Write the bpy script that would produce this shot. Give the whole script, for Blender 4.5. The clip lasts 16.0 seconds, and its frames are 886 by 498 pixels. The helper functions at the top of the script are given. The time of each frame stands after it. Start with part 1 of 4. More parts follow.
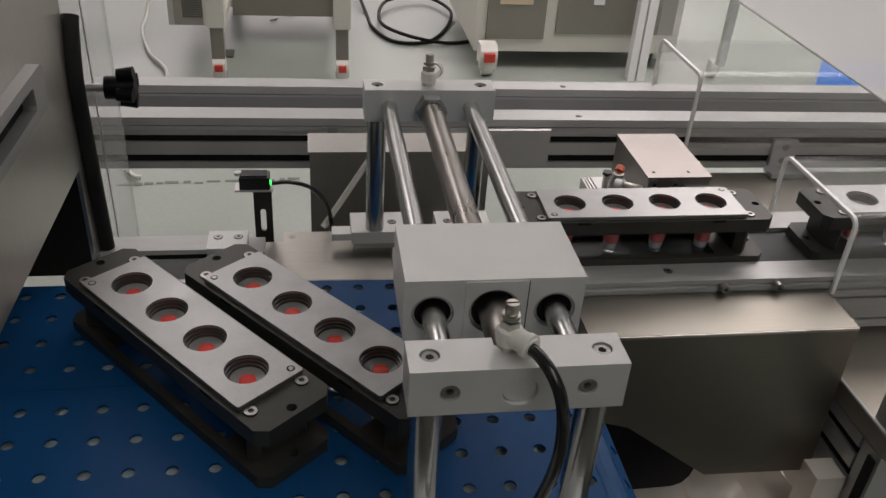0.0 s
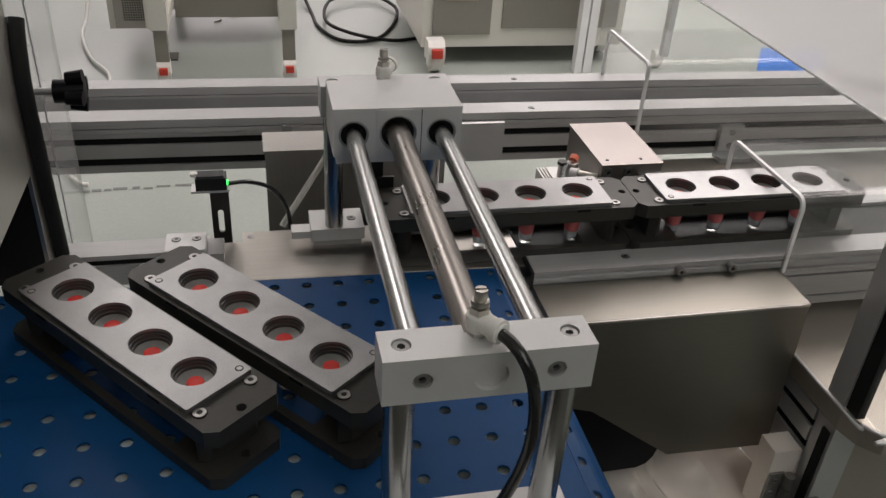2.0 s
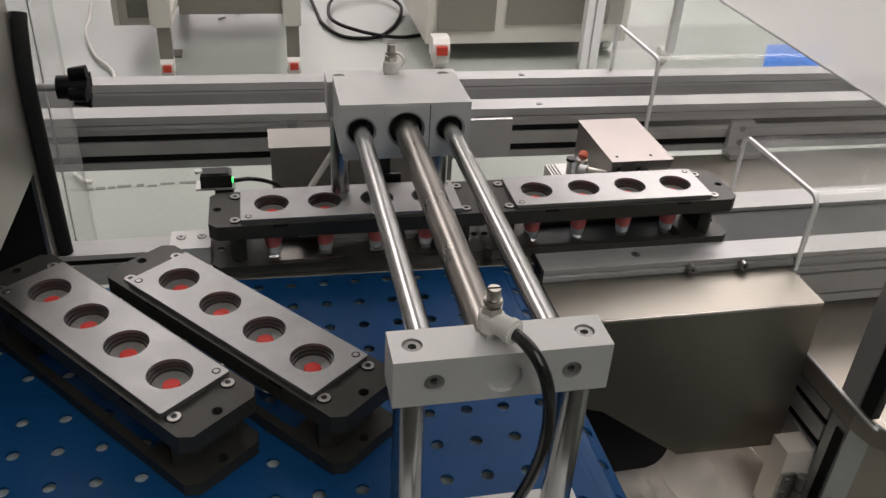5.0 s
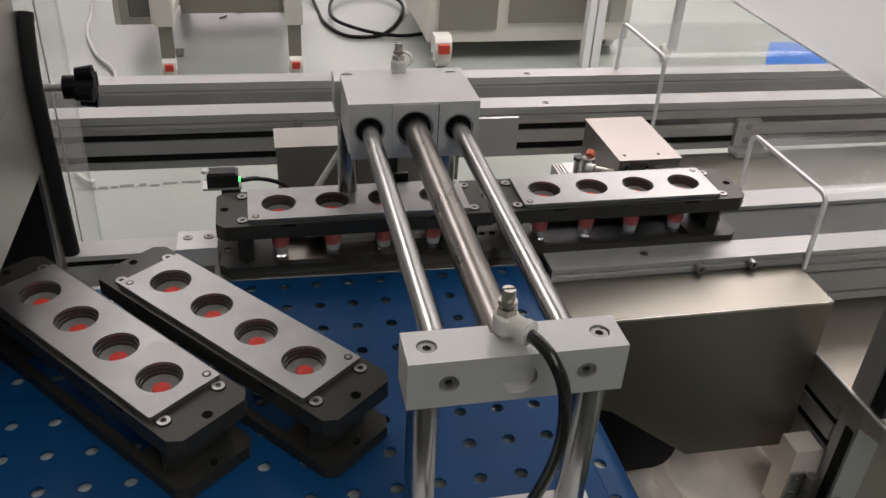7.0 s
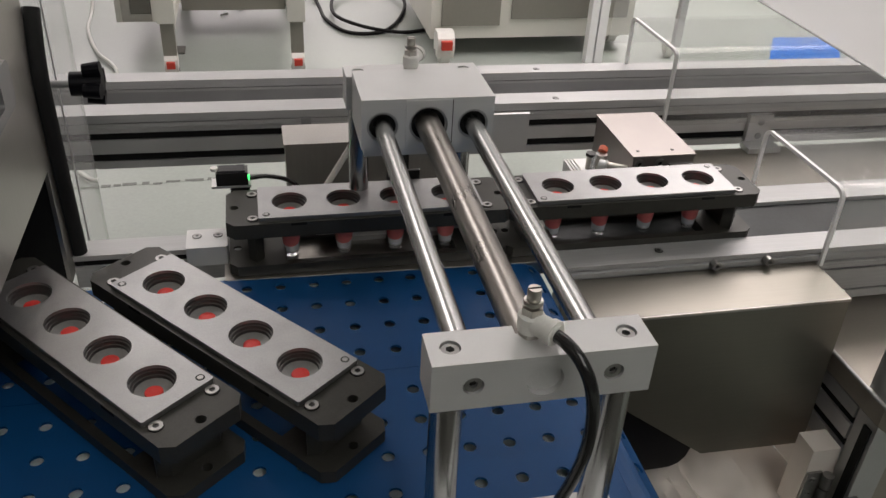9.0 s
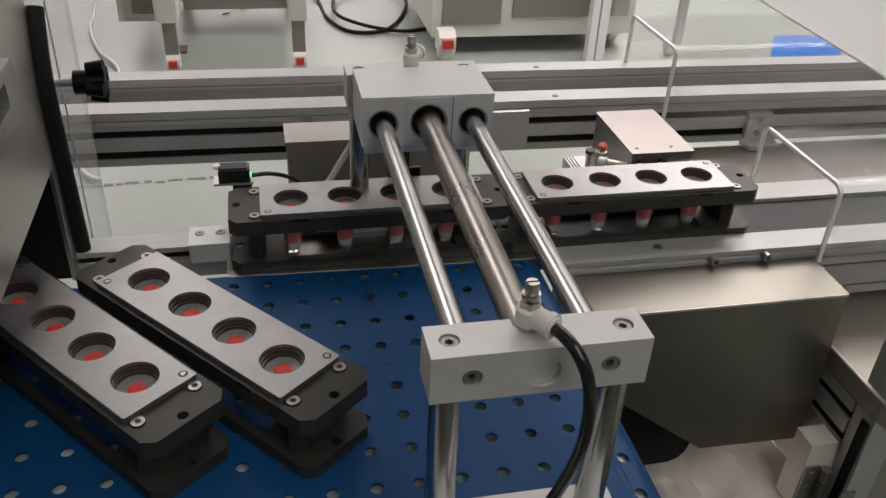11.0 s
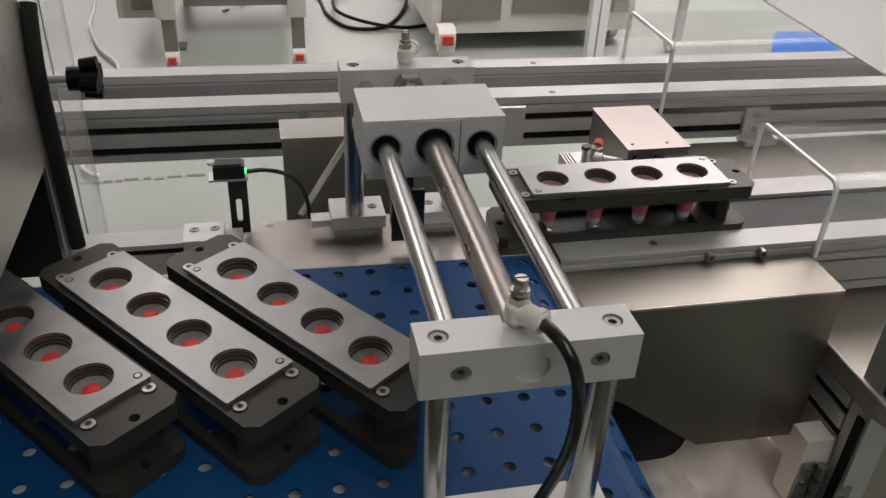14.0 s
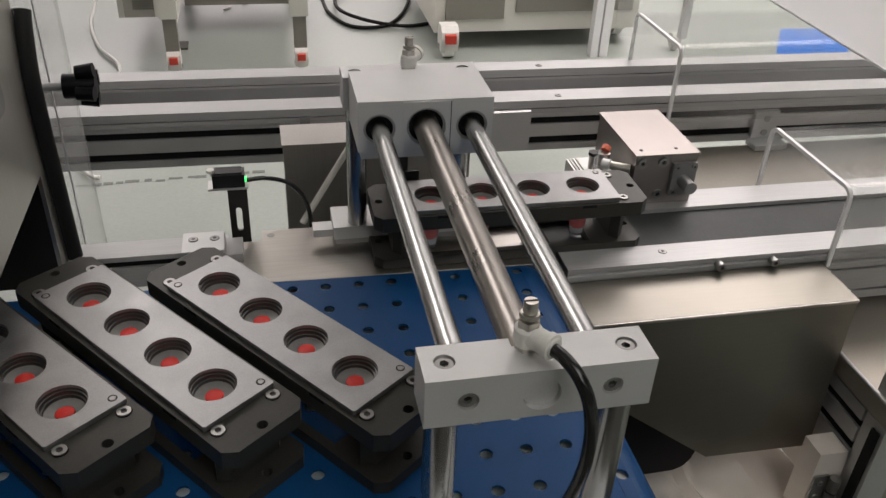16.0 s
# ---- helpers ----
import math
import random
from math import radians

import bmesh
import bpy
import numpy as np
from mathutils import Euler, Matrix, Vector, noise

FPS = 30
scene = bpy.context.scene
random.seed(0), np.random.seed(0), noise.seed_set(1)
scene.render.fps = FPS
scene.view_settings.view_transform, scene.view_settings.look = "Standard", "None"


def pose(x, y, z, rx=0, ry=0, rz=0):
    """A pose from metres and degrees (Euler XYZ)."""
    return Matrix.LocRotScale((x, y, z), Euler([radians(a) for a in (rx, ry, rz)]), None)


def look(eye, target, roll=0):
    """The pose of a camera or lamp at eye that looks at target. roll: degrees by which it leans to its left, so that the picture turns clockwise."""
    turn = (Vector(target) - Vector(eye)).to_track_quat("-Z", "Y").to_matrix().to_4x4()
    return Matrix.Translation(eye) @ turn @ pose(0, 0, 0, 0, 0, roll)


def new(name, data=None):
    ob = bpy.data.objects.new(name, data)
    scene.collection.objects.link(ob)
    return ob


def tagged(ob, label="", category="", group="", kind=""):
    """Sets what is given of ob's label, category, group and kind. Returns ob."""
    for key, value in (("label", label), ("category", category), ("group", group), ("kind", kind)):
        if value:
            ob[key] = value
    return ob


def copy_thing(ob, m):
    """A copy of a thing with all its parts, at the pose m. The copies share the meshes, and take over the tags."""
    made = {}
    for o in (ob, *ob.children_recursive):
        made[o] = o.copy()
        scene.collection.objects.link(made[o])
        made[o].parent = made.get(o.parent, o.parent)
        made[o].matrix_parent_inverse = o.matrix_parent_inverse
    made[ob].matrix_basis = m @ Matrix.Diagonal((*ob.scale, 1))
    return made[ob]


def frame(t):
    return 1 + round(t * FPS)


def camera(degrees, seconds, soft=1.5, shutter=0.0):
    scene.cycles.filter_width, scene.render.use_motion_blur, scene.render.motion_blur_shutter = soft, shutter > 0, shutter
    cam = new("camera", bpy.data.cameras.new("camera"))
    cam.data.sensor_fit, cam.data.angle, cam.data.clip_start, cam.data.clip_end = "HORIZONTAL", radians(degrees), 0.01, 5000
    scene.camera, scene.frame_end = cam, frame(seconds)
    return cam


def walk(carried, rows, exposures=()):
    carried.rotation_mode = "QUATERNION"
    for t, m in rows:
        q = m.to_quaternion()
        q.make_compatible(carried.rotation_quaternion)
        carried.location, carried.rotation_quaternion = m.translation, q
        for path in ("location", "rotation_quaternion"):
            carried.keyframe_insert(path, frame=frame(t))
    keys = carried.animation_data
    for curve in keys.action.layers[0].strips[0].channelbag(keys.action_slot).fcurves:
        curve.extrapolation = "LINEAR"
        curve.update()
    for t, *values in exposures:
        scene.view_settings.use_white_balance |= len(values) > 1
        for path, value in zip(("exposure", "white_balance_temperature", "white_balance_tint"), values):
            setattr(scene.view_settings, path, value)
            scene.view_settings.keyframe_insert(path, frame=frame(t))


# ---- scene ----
cam = camera(55.0, 16.0)
EXPOSURE = -0.36
PATH = [
    (0, (-0.122, -0.385, 0.532), (0.172, 1.284, -0.53), 4.0),
    (0.5, (-0.12, -0.38, 0.53), (0.251, 1.274, -0.531), 4.0),
    (1, (-0.127, -0.375, 0.531), (0.274, 1.272, -0.531), 3.9),
    (1.5, (-0.128, -0.383, 0.532), (0.273, 1.264, -0.529), 3.9),
    (2, (-0.132, -0.391, 0.53), (0.271, 1.257, -0.53), 3.8),
    (2.5, (-0.139, -0.387, 0.53), (0.263, 1.259, -0.531), 3.8),
    (3, (-0.138, -0.384, 0.528), (0.262, 1.263, -0.534), 3.8),
    (3.5, (-0.134, -0.382, 0.526), (0.263, 1.266, -0.536), 3.7),
    (4, (-0.132, -0.38, 0.525), (0.264, 1.267, -0.538), 3.7),
    (6.5, (-0.141, -0.379, 0.522), (0.252, 1.266, -0.545), 3.5),
    (7, (-0.142, -0.374, 0.522), (0.252, 1.27, -0.546), 3.5),
    (7.5, (-0.143, -0.368, 0.521), (0.25, 1.276, -0.548), 3.4),
    (8, (-0.147, -0.363, 0.519), (0.246, 1.28, -0.552), 3.4),
    (8.5, (-0.151, -0.363, 0.519), (0.243, 1.279, -0.553), 3.3),
    (9, (-0.153, -0.36, 0.515), (0.241, 1.281, -0.559), 3.3),
    (11.5, (-0.153, -0.369, 0.517), (0.236, 1.271, -0.56), 3.1),
    (12, (-0.156, -0.369, 0.517), (0.234, 1.27, -0.561), 3.1),
    (12.5, (-0.154, -0.372, 0.517), (0.234, 1.267, -0.561), 3.1),
    (13, (-0.153, -0.37, 0.516), (0.235, 1.268, -0.563), 3.1),
    (13.5, (-0.149, -0.369, 0.517), (0.236, 1.269, -0.564), 3.1),
    (14, (-0.145, -0.369, 0.516), (0.239, 1.269, -0.567), 3.0),
    (14.5, (-0.143, -0.372, 0.514), (0.239, 1.264, -0.571), 3.0),
    (15, (-0.146, -0.365, 0.513), (0.234, 1.272, -0.572), 2.9),
    (15.5, (-0.143, -0.351, 0.516), (0.236, 1.284, -0.572), 2.9),
    (16, (-0.142, -0.344, 0.517), (0.235, 1.29, -0.573), 2.8),
]
walk(cam, [(t, look(eye, target, roll)) for t, eye, target, roll in PATH],
     exposures=[(0, EXPOSURE - 0.32), (0.5, EXPOSURE - 0.08), (1.5, EXPOSURE - 0.18), (3.0, EXPOSURE), (16, EXPOSURE)])

# ---- world and light ----
world = bpy.data.worlds.new("world")
scene.world = world
world.use_nodes = True
wn = world.node_tree.nodes["Background"]
wn.inputs[0].default_value = (0.80, 0.90, 1.0, 1)
wn.inputs[1].default_value = 0.10


def area_lamp(name, eye, target, sx, sy, watts, col=(1, 1, 1)):
    d = bpy.data.lights.new(name, "AREA")
    d.shape, d.size, d.size_y, d.energy, d.color = "RECTANGLE", sx, sy, watts, col
    ob = new(name, d)
    ob.matrix_world = look(eye, target)
    return ob


# ceiling panels and window wall, unseen; the second panel is an added front fill
LIGHTS = [(2.05, 2.3, 3.0, 2.2, 100), (0.5, -1.7, 1.4, 2.4, 2.6), (-0.9, 2.7, 0.8, 1.8, 13)]
for lx, ly, lw_, ll, watts in LIGHTS:
    area_lamp("ceiling_and_fill_lamp", (lx, ly, 1.93), (lx, ly, 0), lw_, ll, watts, (1, 0.862, 0.862))
area_lamp("window_lamp", (0.6, 5.85, 0.75), (0.6, 0, 0.2), 5.0, 1.7, 100, (1.0, 0.895, 0.90))


# ---- materials ----
def mat(name, col, rough=0.5, metal=0.0, grain=0.0, gscale=60.0, stretch=(1, 1, 1), bump=0.0, var=0.0, vscale=6.0,
        coat=0.0, trans=0.0, ior=1.45, rvar=0.0, spec=0.5):
    """A principled surface with a fine grain and a broad unevenness in colour, gloss and relief."""
    m = bpy.data.materials.new(name)
    m.use_nodes = True
    nt = m.node_tree
    b = nt.nodes["Principled BSDF"]
    b.inputs["Base Color"].default_value = (*col, 1)
    b.inputs["Roughness"].default_value = rough
    b.inputs["Metallic"].default_value = metal
    b.inputs["Coat Weight"].default_value = coat
    b.inputs["Transmission Weight"].default_value = trans
    b.inputs["IOR"].default_value = ior
    b.inputs["Specular IOR Level"].default_value = spec
    if not (grain or bump or var or rvar):
        return m
    tc = nt.nodes.new("ShaderNodeTexCoord")
    mp = nt.nodes.new("ShaderNodeMapping")
    mp.inputs["Scale"].default_value = stretch
    nt.links.new(tc.outputs["Object"], mp.inputs[0])
    fine = nt.nodes.new("ShaderNodeTexNoise")
    fine.inputs["Scale"].default_value = gscale
    fine.inputs["Detail"].default_value = 4
    nt.links.new(mp.outputs[0], fine.inputs["Vector"])
    broad = nt.nodes.new("ShaderNodeTexNoise")
    broad.inputs["Scale"].default_value = vscale
    broad.inputs["Detail"].default_value = 5
    nt.links.new(tc.outputs["Object"], broad.inputs["Vector"])

    def ranged(src, lo, hi):
        r = nt.nodes.new("ShaderNodeMapRange")
        r.inputs["From Min"].default_value, r.inputs["From Max"].default_value = 0.3, 0.7
        r.inputs["To Min"].default_value, r.inputs["To Max"].default_value = lo, hi
        nt.links.new(src, r.inputs["Value"])
        return r.outputs[0]

    mul = nt.nodes.new("ShaderNodeMath")
    mul.operation = "MULTIPLY"
    nt.links.new(ranged(fine.outputs[0], 1 - grain, 1 + grain), mul.inputs[0])
    nt.links.new(ranged(broad.outputs[0], 1 - var, 1 + var), mul.inputs[1])
    mix = nt.nodes.new("ShaderNodeVectorMath")
    mix.operation = "SCALE"
    mix.inputs[0].default_value = col
    nt.links.new(mul.outputs[0], mix.inputs["Scale"])
    nt.links.new(mix.outputs[0], b.inputs["Base Color"])
    if rvar:
        add = nt.nodes.new("ShaderNodeMath")
        add.operation = "ADD"
        nt.links.new(ranged(broad.outputs[0], rough - rvar, rough + rvar), add.inputs[0])
        nt.links.new(ranged(fine.outputs[0], -rvar * 0.4, rvar * 0.4), add.inputs[1])
        nt.links.new(add.outputs[0], b.inputs["Roughness"])
    if bump:
        bp = nt.nodes.new("ShaderNodeBump")
        bp.inputs["Strength"].default_value = bump
        bp.inputs["Distance"].default_value = 0.0006
        nt.links.new(fine.outputs[0], bp.inputs["Height"])
        nt.links.new(bp.outputs[0], b.inputs["Normal"])
    return m


def glow(name, col, strength):
    m = mat(name, col, 0.4)
    b = m.node_tree.nodes["Principled BSDF"]
    b.inputs["Emission Color"].default_value = (*col, 1)
    b.inputs["Emission Strength"].default_value = strength
    return m


ALU = mat("anodised_aluminium", (0.60, 0.60, 0.60), 0.46, 0.75, 0.05, 900, (1, 1, 1), 0.05, 0.05, 14, rvar=0.05)
ALU_BLAST = mat("bead_blasted_aluminium", (0.66, 0.66, 0.655), 0.55, 0.6, 0.06, 1500, (1, 1, 1), 0.12, 0.04, 20, rvar=0.05)
# darker copy of ALU; on recessed parts its tone stands in for shade
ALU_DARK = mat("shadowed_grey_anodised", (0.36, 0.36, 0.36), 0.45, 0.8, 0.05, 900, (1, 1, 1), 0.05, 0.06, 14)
RAIL_X = mat("drawn_aluminium_profile", (0.46, 0.46, 0.46), 0.50, 0.4, 0.07, 500, (0.03, 1, 1), 0.05, 0.04, 8, rvar=0.05)
CHROME = mat("ground_chrome_rod", (0.47, 0.47, 0.465), 0.25, 1.0, 0.04, 300, (1, 0.02, 1), 0.0, 0.04, 20, rvar=0.015)
POST_M = mat("ground_chrome_post", (0.47, 0.47, 0.465), 0.22, 1.0, 0.04, 300, (1, 1, 0.02), 0.0, 0.04, 20, rvar=0.015)
TUBE = mat("honed_steel_tube", (0.30, 0.28, 0.26), 0.30, 1.0, 0.10, 260, (1, 0.02, 1), 0.0, 0.10, 18, rvar=0.03)
STAIN = mat("brushed_stainless", (0.50, 0.475, 0.445), 0.31, 1.0, 0.05, 420, (0.04, 1, 1), 0.0, 0.07, 7, rvar=0.03)
STAIN_Y = mat("brushed_stainless_upright", (0.50, 0.485, 0.455), 0.40, 1.0, 0.05, 420, (1, 1, 0.04), 0.0, 0.08, 5, rvar=0.04)
# housing steel toned down; its front's dark reflection is put into the colour
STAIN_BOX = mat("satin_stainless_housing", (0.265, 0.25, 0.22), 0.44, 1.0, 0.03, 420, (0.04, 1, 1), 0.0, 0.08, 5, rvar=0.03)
DECKM = mat("beige_satin_steel", (0.42, 0.385, 0.335), 0.42, 0.5, 0.03, 300, (1, 1, 1), 0.0, 0.08, 5, rvar=0.04)
BLACK_PL = mat("black_gloss_plastic", (0.004, 0.004, 0.006), 0.42, 0.0, 0.1, 300, (1, 1, 1), 0.03, 0.15, 30, spec=0.14)
FOIL = mat("bright_stainless_sheet", (0.93, 0.86, 0.79), 0.24, 0.30, 0.0, 90, (1, 1, 1), 0.0, 0.05, 9)
CARBON = mat("hard_anodised_dark", (0.045, 0.044, 0.039), 0.39, 0.25, 0.10, 700, (1, 1, 1), 0.06, 0.14, 18, rvar=0.06, spec=0.35)
COVER = mat("worn_silver_plate", (0.345, 0.345, 0.345), 0.44, 0.95, 0.07, 700, (1, 1, 1), 0.06, 0.13, 32, rvar=0.09)
INSERT = mat("dark_steel_insert", (0.11, 0.107, 0.104), 0.36, 0.8, 0.06, 500, (1, 1, 1), 0.04, 0.1, 40)
SCREW = mat("zinc_plated_screw", (0.34, 0.335, 0.325), 0.34, 0.9, 0.08, 900, (1, 1, 1), 0.05, 0.12, 90)
BLACK_OX = mat("black_oxide", (0.035, 0.034, 0.033), 0.38, 0.6, 0.08, 800, (1, 1, 1), 0.05, 0.1, 60)
# near-black that stands in for the shade inside slots, gaps and bores
HOLE = mat("recess_shade_black", (0.010, 0.010, 0.010), 0.8, 0.0, 0.1, 300, spec=0.15)
BELT = mat("blue_polyurethane_belt", (0.004, 0.062, 0.195), 0.50, 0.0, 0.08, 900, (1, 1, 1), 0.08, 0.12, 9, rvar=0.07, spec=0.35)
UNDER = mat("belt_slider_bed", (0.74, 0.80, 0.80), 0.45, 0.0, 0.06, 200, (1, 1, 1), 0.0, 0.3, 25)
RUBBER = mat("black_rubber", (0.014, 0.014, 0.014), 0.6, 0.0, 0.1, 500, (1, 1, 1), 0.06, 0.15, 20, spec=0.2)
HOSE = mat("black_polyurethane_hose", (0.014, 0.014, 0.014), 0.20, 0.0, 0.05, 300, (1, 1, 1), 0.0, 0.1, 40, coat=0.3)
PLASTIC_W = mat("white_plastic", (0.74, 0.73, 0.69), 0.38, 0.0, 0.03, 500, (1, 1, 1), 0.03, 0.04, 30)
NICKEL = mat("nickel_plated_brass", (0.52, 0.50, 0.46), 0.34, 1.0, 0.05, 700, (1, 1, 1), 0.03, 0.08, 90)
CLEAR = mat("clear_plastic", (0.90, 0.92, 0.93), 0.06, 0.0, trans=0.75, ior=1.4)
CUP_FLOOR = mat("frosted_cup_floor", (0.20, 0.195, 0.19), 0.30, 0.0, 0.05, 300, (1, 1, 1), 0.0, 0.10, 60)
RED = mat("red_gloss_filling", (0.70, 0.040, 0.032), 0.45, 0.0, 0.05, 300, (1, 1, 1), 0.0, 0.06, 60)
RED_SKIN = mat("red_tinted_cup", (0.94, 0.27, 0.27), 0.18, 0.0, 0.04, 300, (1, 1, 1), 0.0, 0.05, 60)
PALE = mat("pale_blue_grey_tip", (0.70, 0.72, 0.78), 0.22, 0.0, 0.04, 300, (1, 1, 1), 0.0, 0.08, 60)


def clear_sheet(name, veil_lo, veil_hi, gloss=0.05):
    """Thin clear sheet: sees straight through, a little gloss, and a painted veil of hazy reflection in broad smears.
    """
    m = bpy.data.materials.new(name)
    m.use_nodes = True
    nt = m.node_tree
    nt.nodes.remove(nt.nodes["Principled BSDF"])
    clear = nt.nodes.new("ShaderNodeBsdfTransparent")
    clear.inputs[0].default_value = (0.97, 0.975, 0.97, 1)
    shine = nt.nodes.new("ShaderNodeBsdfGlossy")
    shine.inputs["Roughness"].default_value = 0.08
    # diffuse white painted in for the hazy reflections on the sheet
    veil_white = nt.nodes.new("ShaderNodeBsdfDiffuse")
    veil_white.inputs[0].default_value = (0.80, 0.80, 0.80, 1)
    tc = nt.nodes.new("ShaderNodeTexCoord")
    mp = nt.nodes.new("ShaderNodeMapping")
    mp.inputs["Scale"].default_value = (1.0, 2.6, 1.6)
    mp.inputs["Rotation"].default_value = (0.3, 0.2, 0.5)
    smear = nt.nodes.new("ShaderNodeTexNoise")
    smear.inputs["Scale"].default_value = 5.0
    smear.inputs["Detail"].default_value = 8
    smear.inputs["Distortion"].default_value = 0.6
    rng = nt.nodes.new("ShaderNodeMapRange")
    rng.inputs["From Min"].default_value, rng.inputs["From Max"].default_value = 0.32, 0.72
    rng.inputs["To Min"].default_value, rng.inputs["To Max"].default_value = veil_lo, veil_hi
    a = nt.nodes.new("ShaderNodeMixShader")
    b = nt.nodes.new("ShaderNodeMixShader")
    a.inputs[0].default_value = gloss
    nt.links.new(tc.outputs["Object"], mp.inputs[0])
    nt.links.new(mp.outputs[0], smear.inputs["Vector"])
    nt.links.new(smear.outputs[0], rng.inputs["Value"])
    nt.links.new(clear.outputs[0], a.inputs[1])
    nt.links.new(shine.outputs[0], a.inputs[2])
    nt.links.new(rng.outputs[0], b.inputs[0])
    nt.links.new(a.outputs[0], b.inputs[1])
    nt.links.new(veil_white.outputs[0], b.inputs[2])
    nt.links.new(b.outputs[0], nt.nodes["Material Output"].inputs[0])
    return m


ACRYL = clear_sheet("clear_acrylic_sheet", 0.005, 0.03, 0.04)
VEILED = clear_sheet("veiled_acrylic_sheet", 0.015, 0.12)
HAZED = clear_sheet("hazed_side_window", 0.10, 0.17, 0.08)
ACRYL_EDGE = mat("frosted_acrylic_edge", (0.95, 0.95, 0.94), 0.5, 0.0, 0.03, 400, var=0.05, bump=0.02)
FLOORM = mat("grey_green_epoxy_floor", (0.315, 0.345, 0.315), 0.42, 0.0, 0.05, 120, (1, 1, 1), 0.02, 0.10, 1.6, rvar=0.08)
CREAM = mat("cream_powder_coat", (0.66, 0.645, 0.59), 0.42, 0.0, 0.03, 300, (1, 1, 1), 0.03, 0.04, 3)
TAUPE = mat("taupe_powder_coat", (0.235, 0.225, 0.195), 0.5, 0.0, 0.05, 300, (1, 1, 1), 0.03, 0.05, 3)
BLUE_SHEET = mat("blue_plastic_sheet", (0.008, 0.14, 0.55), 0.7, 0.0, 0.05, 60, (1, 1, 1), 0.05, 0.10, 8, spec=0.1)
WHITE = mat("white_painted_panel", (0.86, 0.86, 0.86), 0.42, 0.0, 0.02, 200, (1, 1, 1), 0.02, 0.03, 2)
WALLM = mat("off_white_wall_paint", (0.70, 0.70, 0.68), 0.7, 0.0, 0.03, 100, (1, 1, 1), 0.03, 0.05, 1)
WALL_GREY = mat("bounce_cutting_dark_wall", (0.16, 0.16, 0.155), 0.6, 0.0, 0.05, 100, (1, 1, 1), 0.03, 0.08, 1)
CABLE_W = mat("white_cable_sheath", (0.70, 0.70, 0.66), 0.4, 0.0, 0.03, 200, var=0.05)
RED_PLASTIC = mat("red_brake_lever", (0.55, 0.05, 0.03), 0.4, 0.0, 0.05, 200)
ORANGE = mat("orange_cap", (0.70, 0.17, 0.10), 0.4, 0.0, 0.05, 200)
MILK = bpy.data.materials.new("milky_white_acrylic")
MILK.use_nodes = True
_n = MILK.node_tree
_tr = _n.nodes.new("ShaderNodeBsdfTranslucent")
_tr.inputs[0].default_value = (0.95, 0.95, 0.95, 1)
_mx = _n.nodes.new("ShaderNodeMixShader")
_mx.inputs[0].default_value = 0.80
_pb = _n.nodes["Principled BSDF"]
_pb.inputs["Base Color"].default_value = (0.88, 0.88, 0.88, 1)
_pb.inputs["Roughness"].default_value = 0.35
_n.links.new(_pb.outputs[0], _mx.inputs[1])
_n.links.new(_tr.outputs[0], _mx.inputs[2])
_cl = _n.nodes.new("ShaderNodeBsdfTransparent")
_m2 = _n.nodes.new("ShaderNodeMixShader")
_m2.inputs[0].default_value = 0.62
_n.links.new(_cl.outputs[0], _m2.inputs[1])
_n.links.new(_mx.outputs[0], _m2.inputs[2])
_n.links.new(_m2.outputs[0], _n.nodes["Material Output"].inputs[0])
LED = glow("green_indicator", (0.05, 0.9, 0.15), 4.0)
LAMP = glow("lamp_diffuser", (1.0, 0.98, 0.94), 3.0)


# ---- building blocks ----
def part(name, bm, material, parent=None, label="", smooth=False, bevel=0.0, loc=None):
    """Links a bmesh as one mesh object, under a thing or a part when one is given."""
    if bevel:
        sharp = [e for e in bm.edges if len(e.link_faces) == 2 and e.calc_face_angle(0) > 0.6]
        bmesh.ops.bevel(bm, geom=sharp, offset=bevel, segments=2, profile=0.5, affect="EDGES", clamp_overlap=True)
    bmesh.ops.recalc_face_normals(bm, faces=bm.faces)
    me = bpy.data.meshes.new(name)
    if smooth:
        for f in bm.faces:
            f.smooth = True
        for e in bm.edges:
            e.smooth = not (len(e.link_faces) == 2 and e.calc_face_angle(0) > 0.6)
    bm.to_mesh(me)
    bm.free()
    me.materials.append(material)
    ob = new(name, me)
    if parent is not None:
        ob.parent = parent
    if loc is not None:
        ob.matrix_basis = Matrix.Translation(loc)
    if label:
        ob["label"] = label
    return ob


def thing(name, label, category, group="", kind="", m=None):
    ob = tagged(new(name), label, category, group, kind)
    if m is not None:
        ob.matrix_basis = m
    return ob


def box(x0, x1, y0, y1, z0, z1, bm=None):
    bm = bm or bmesh.new()
    v = [bm.verts.new((x, y, z)) for z in (z0, z1) for y in (y0, y1) for x in (x0, x1)]
    for f in ((0, 2, 3, 1), (4, 5, 7, 6), (0, 1, 5, 4), (2, 6, 7, 3), (0, 4, 6, 2), (1, 3, 7, 5)):
        bm.faces.new([v[i] for i in f])
    return bm


def circle(cx, cy, r, n=24):
    return [(cx + r * math.cos(2 * math.pi * i / n), cy + r * math.sin(2 * math.pi * i / n)) for i in range(n)]


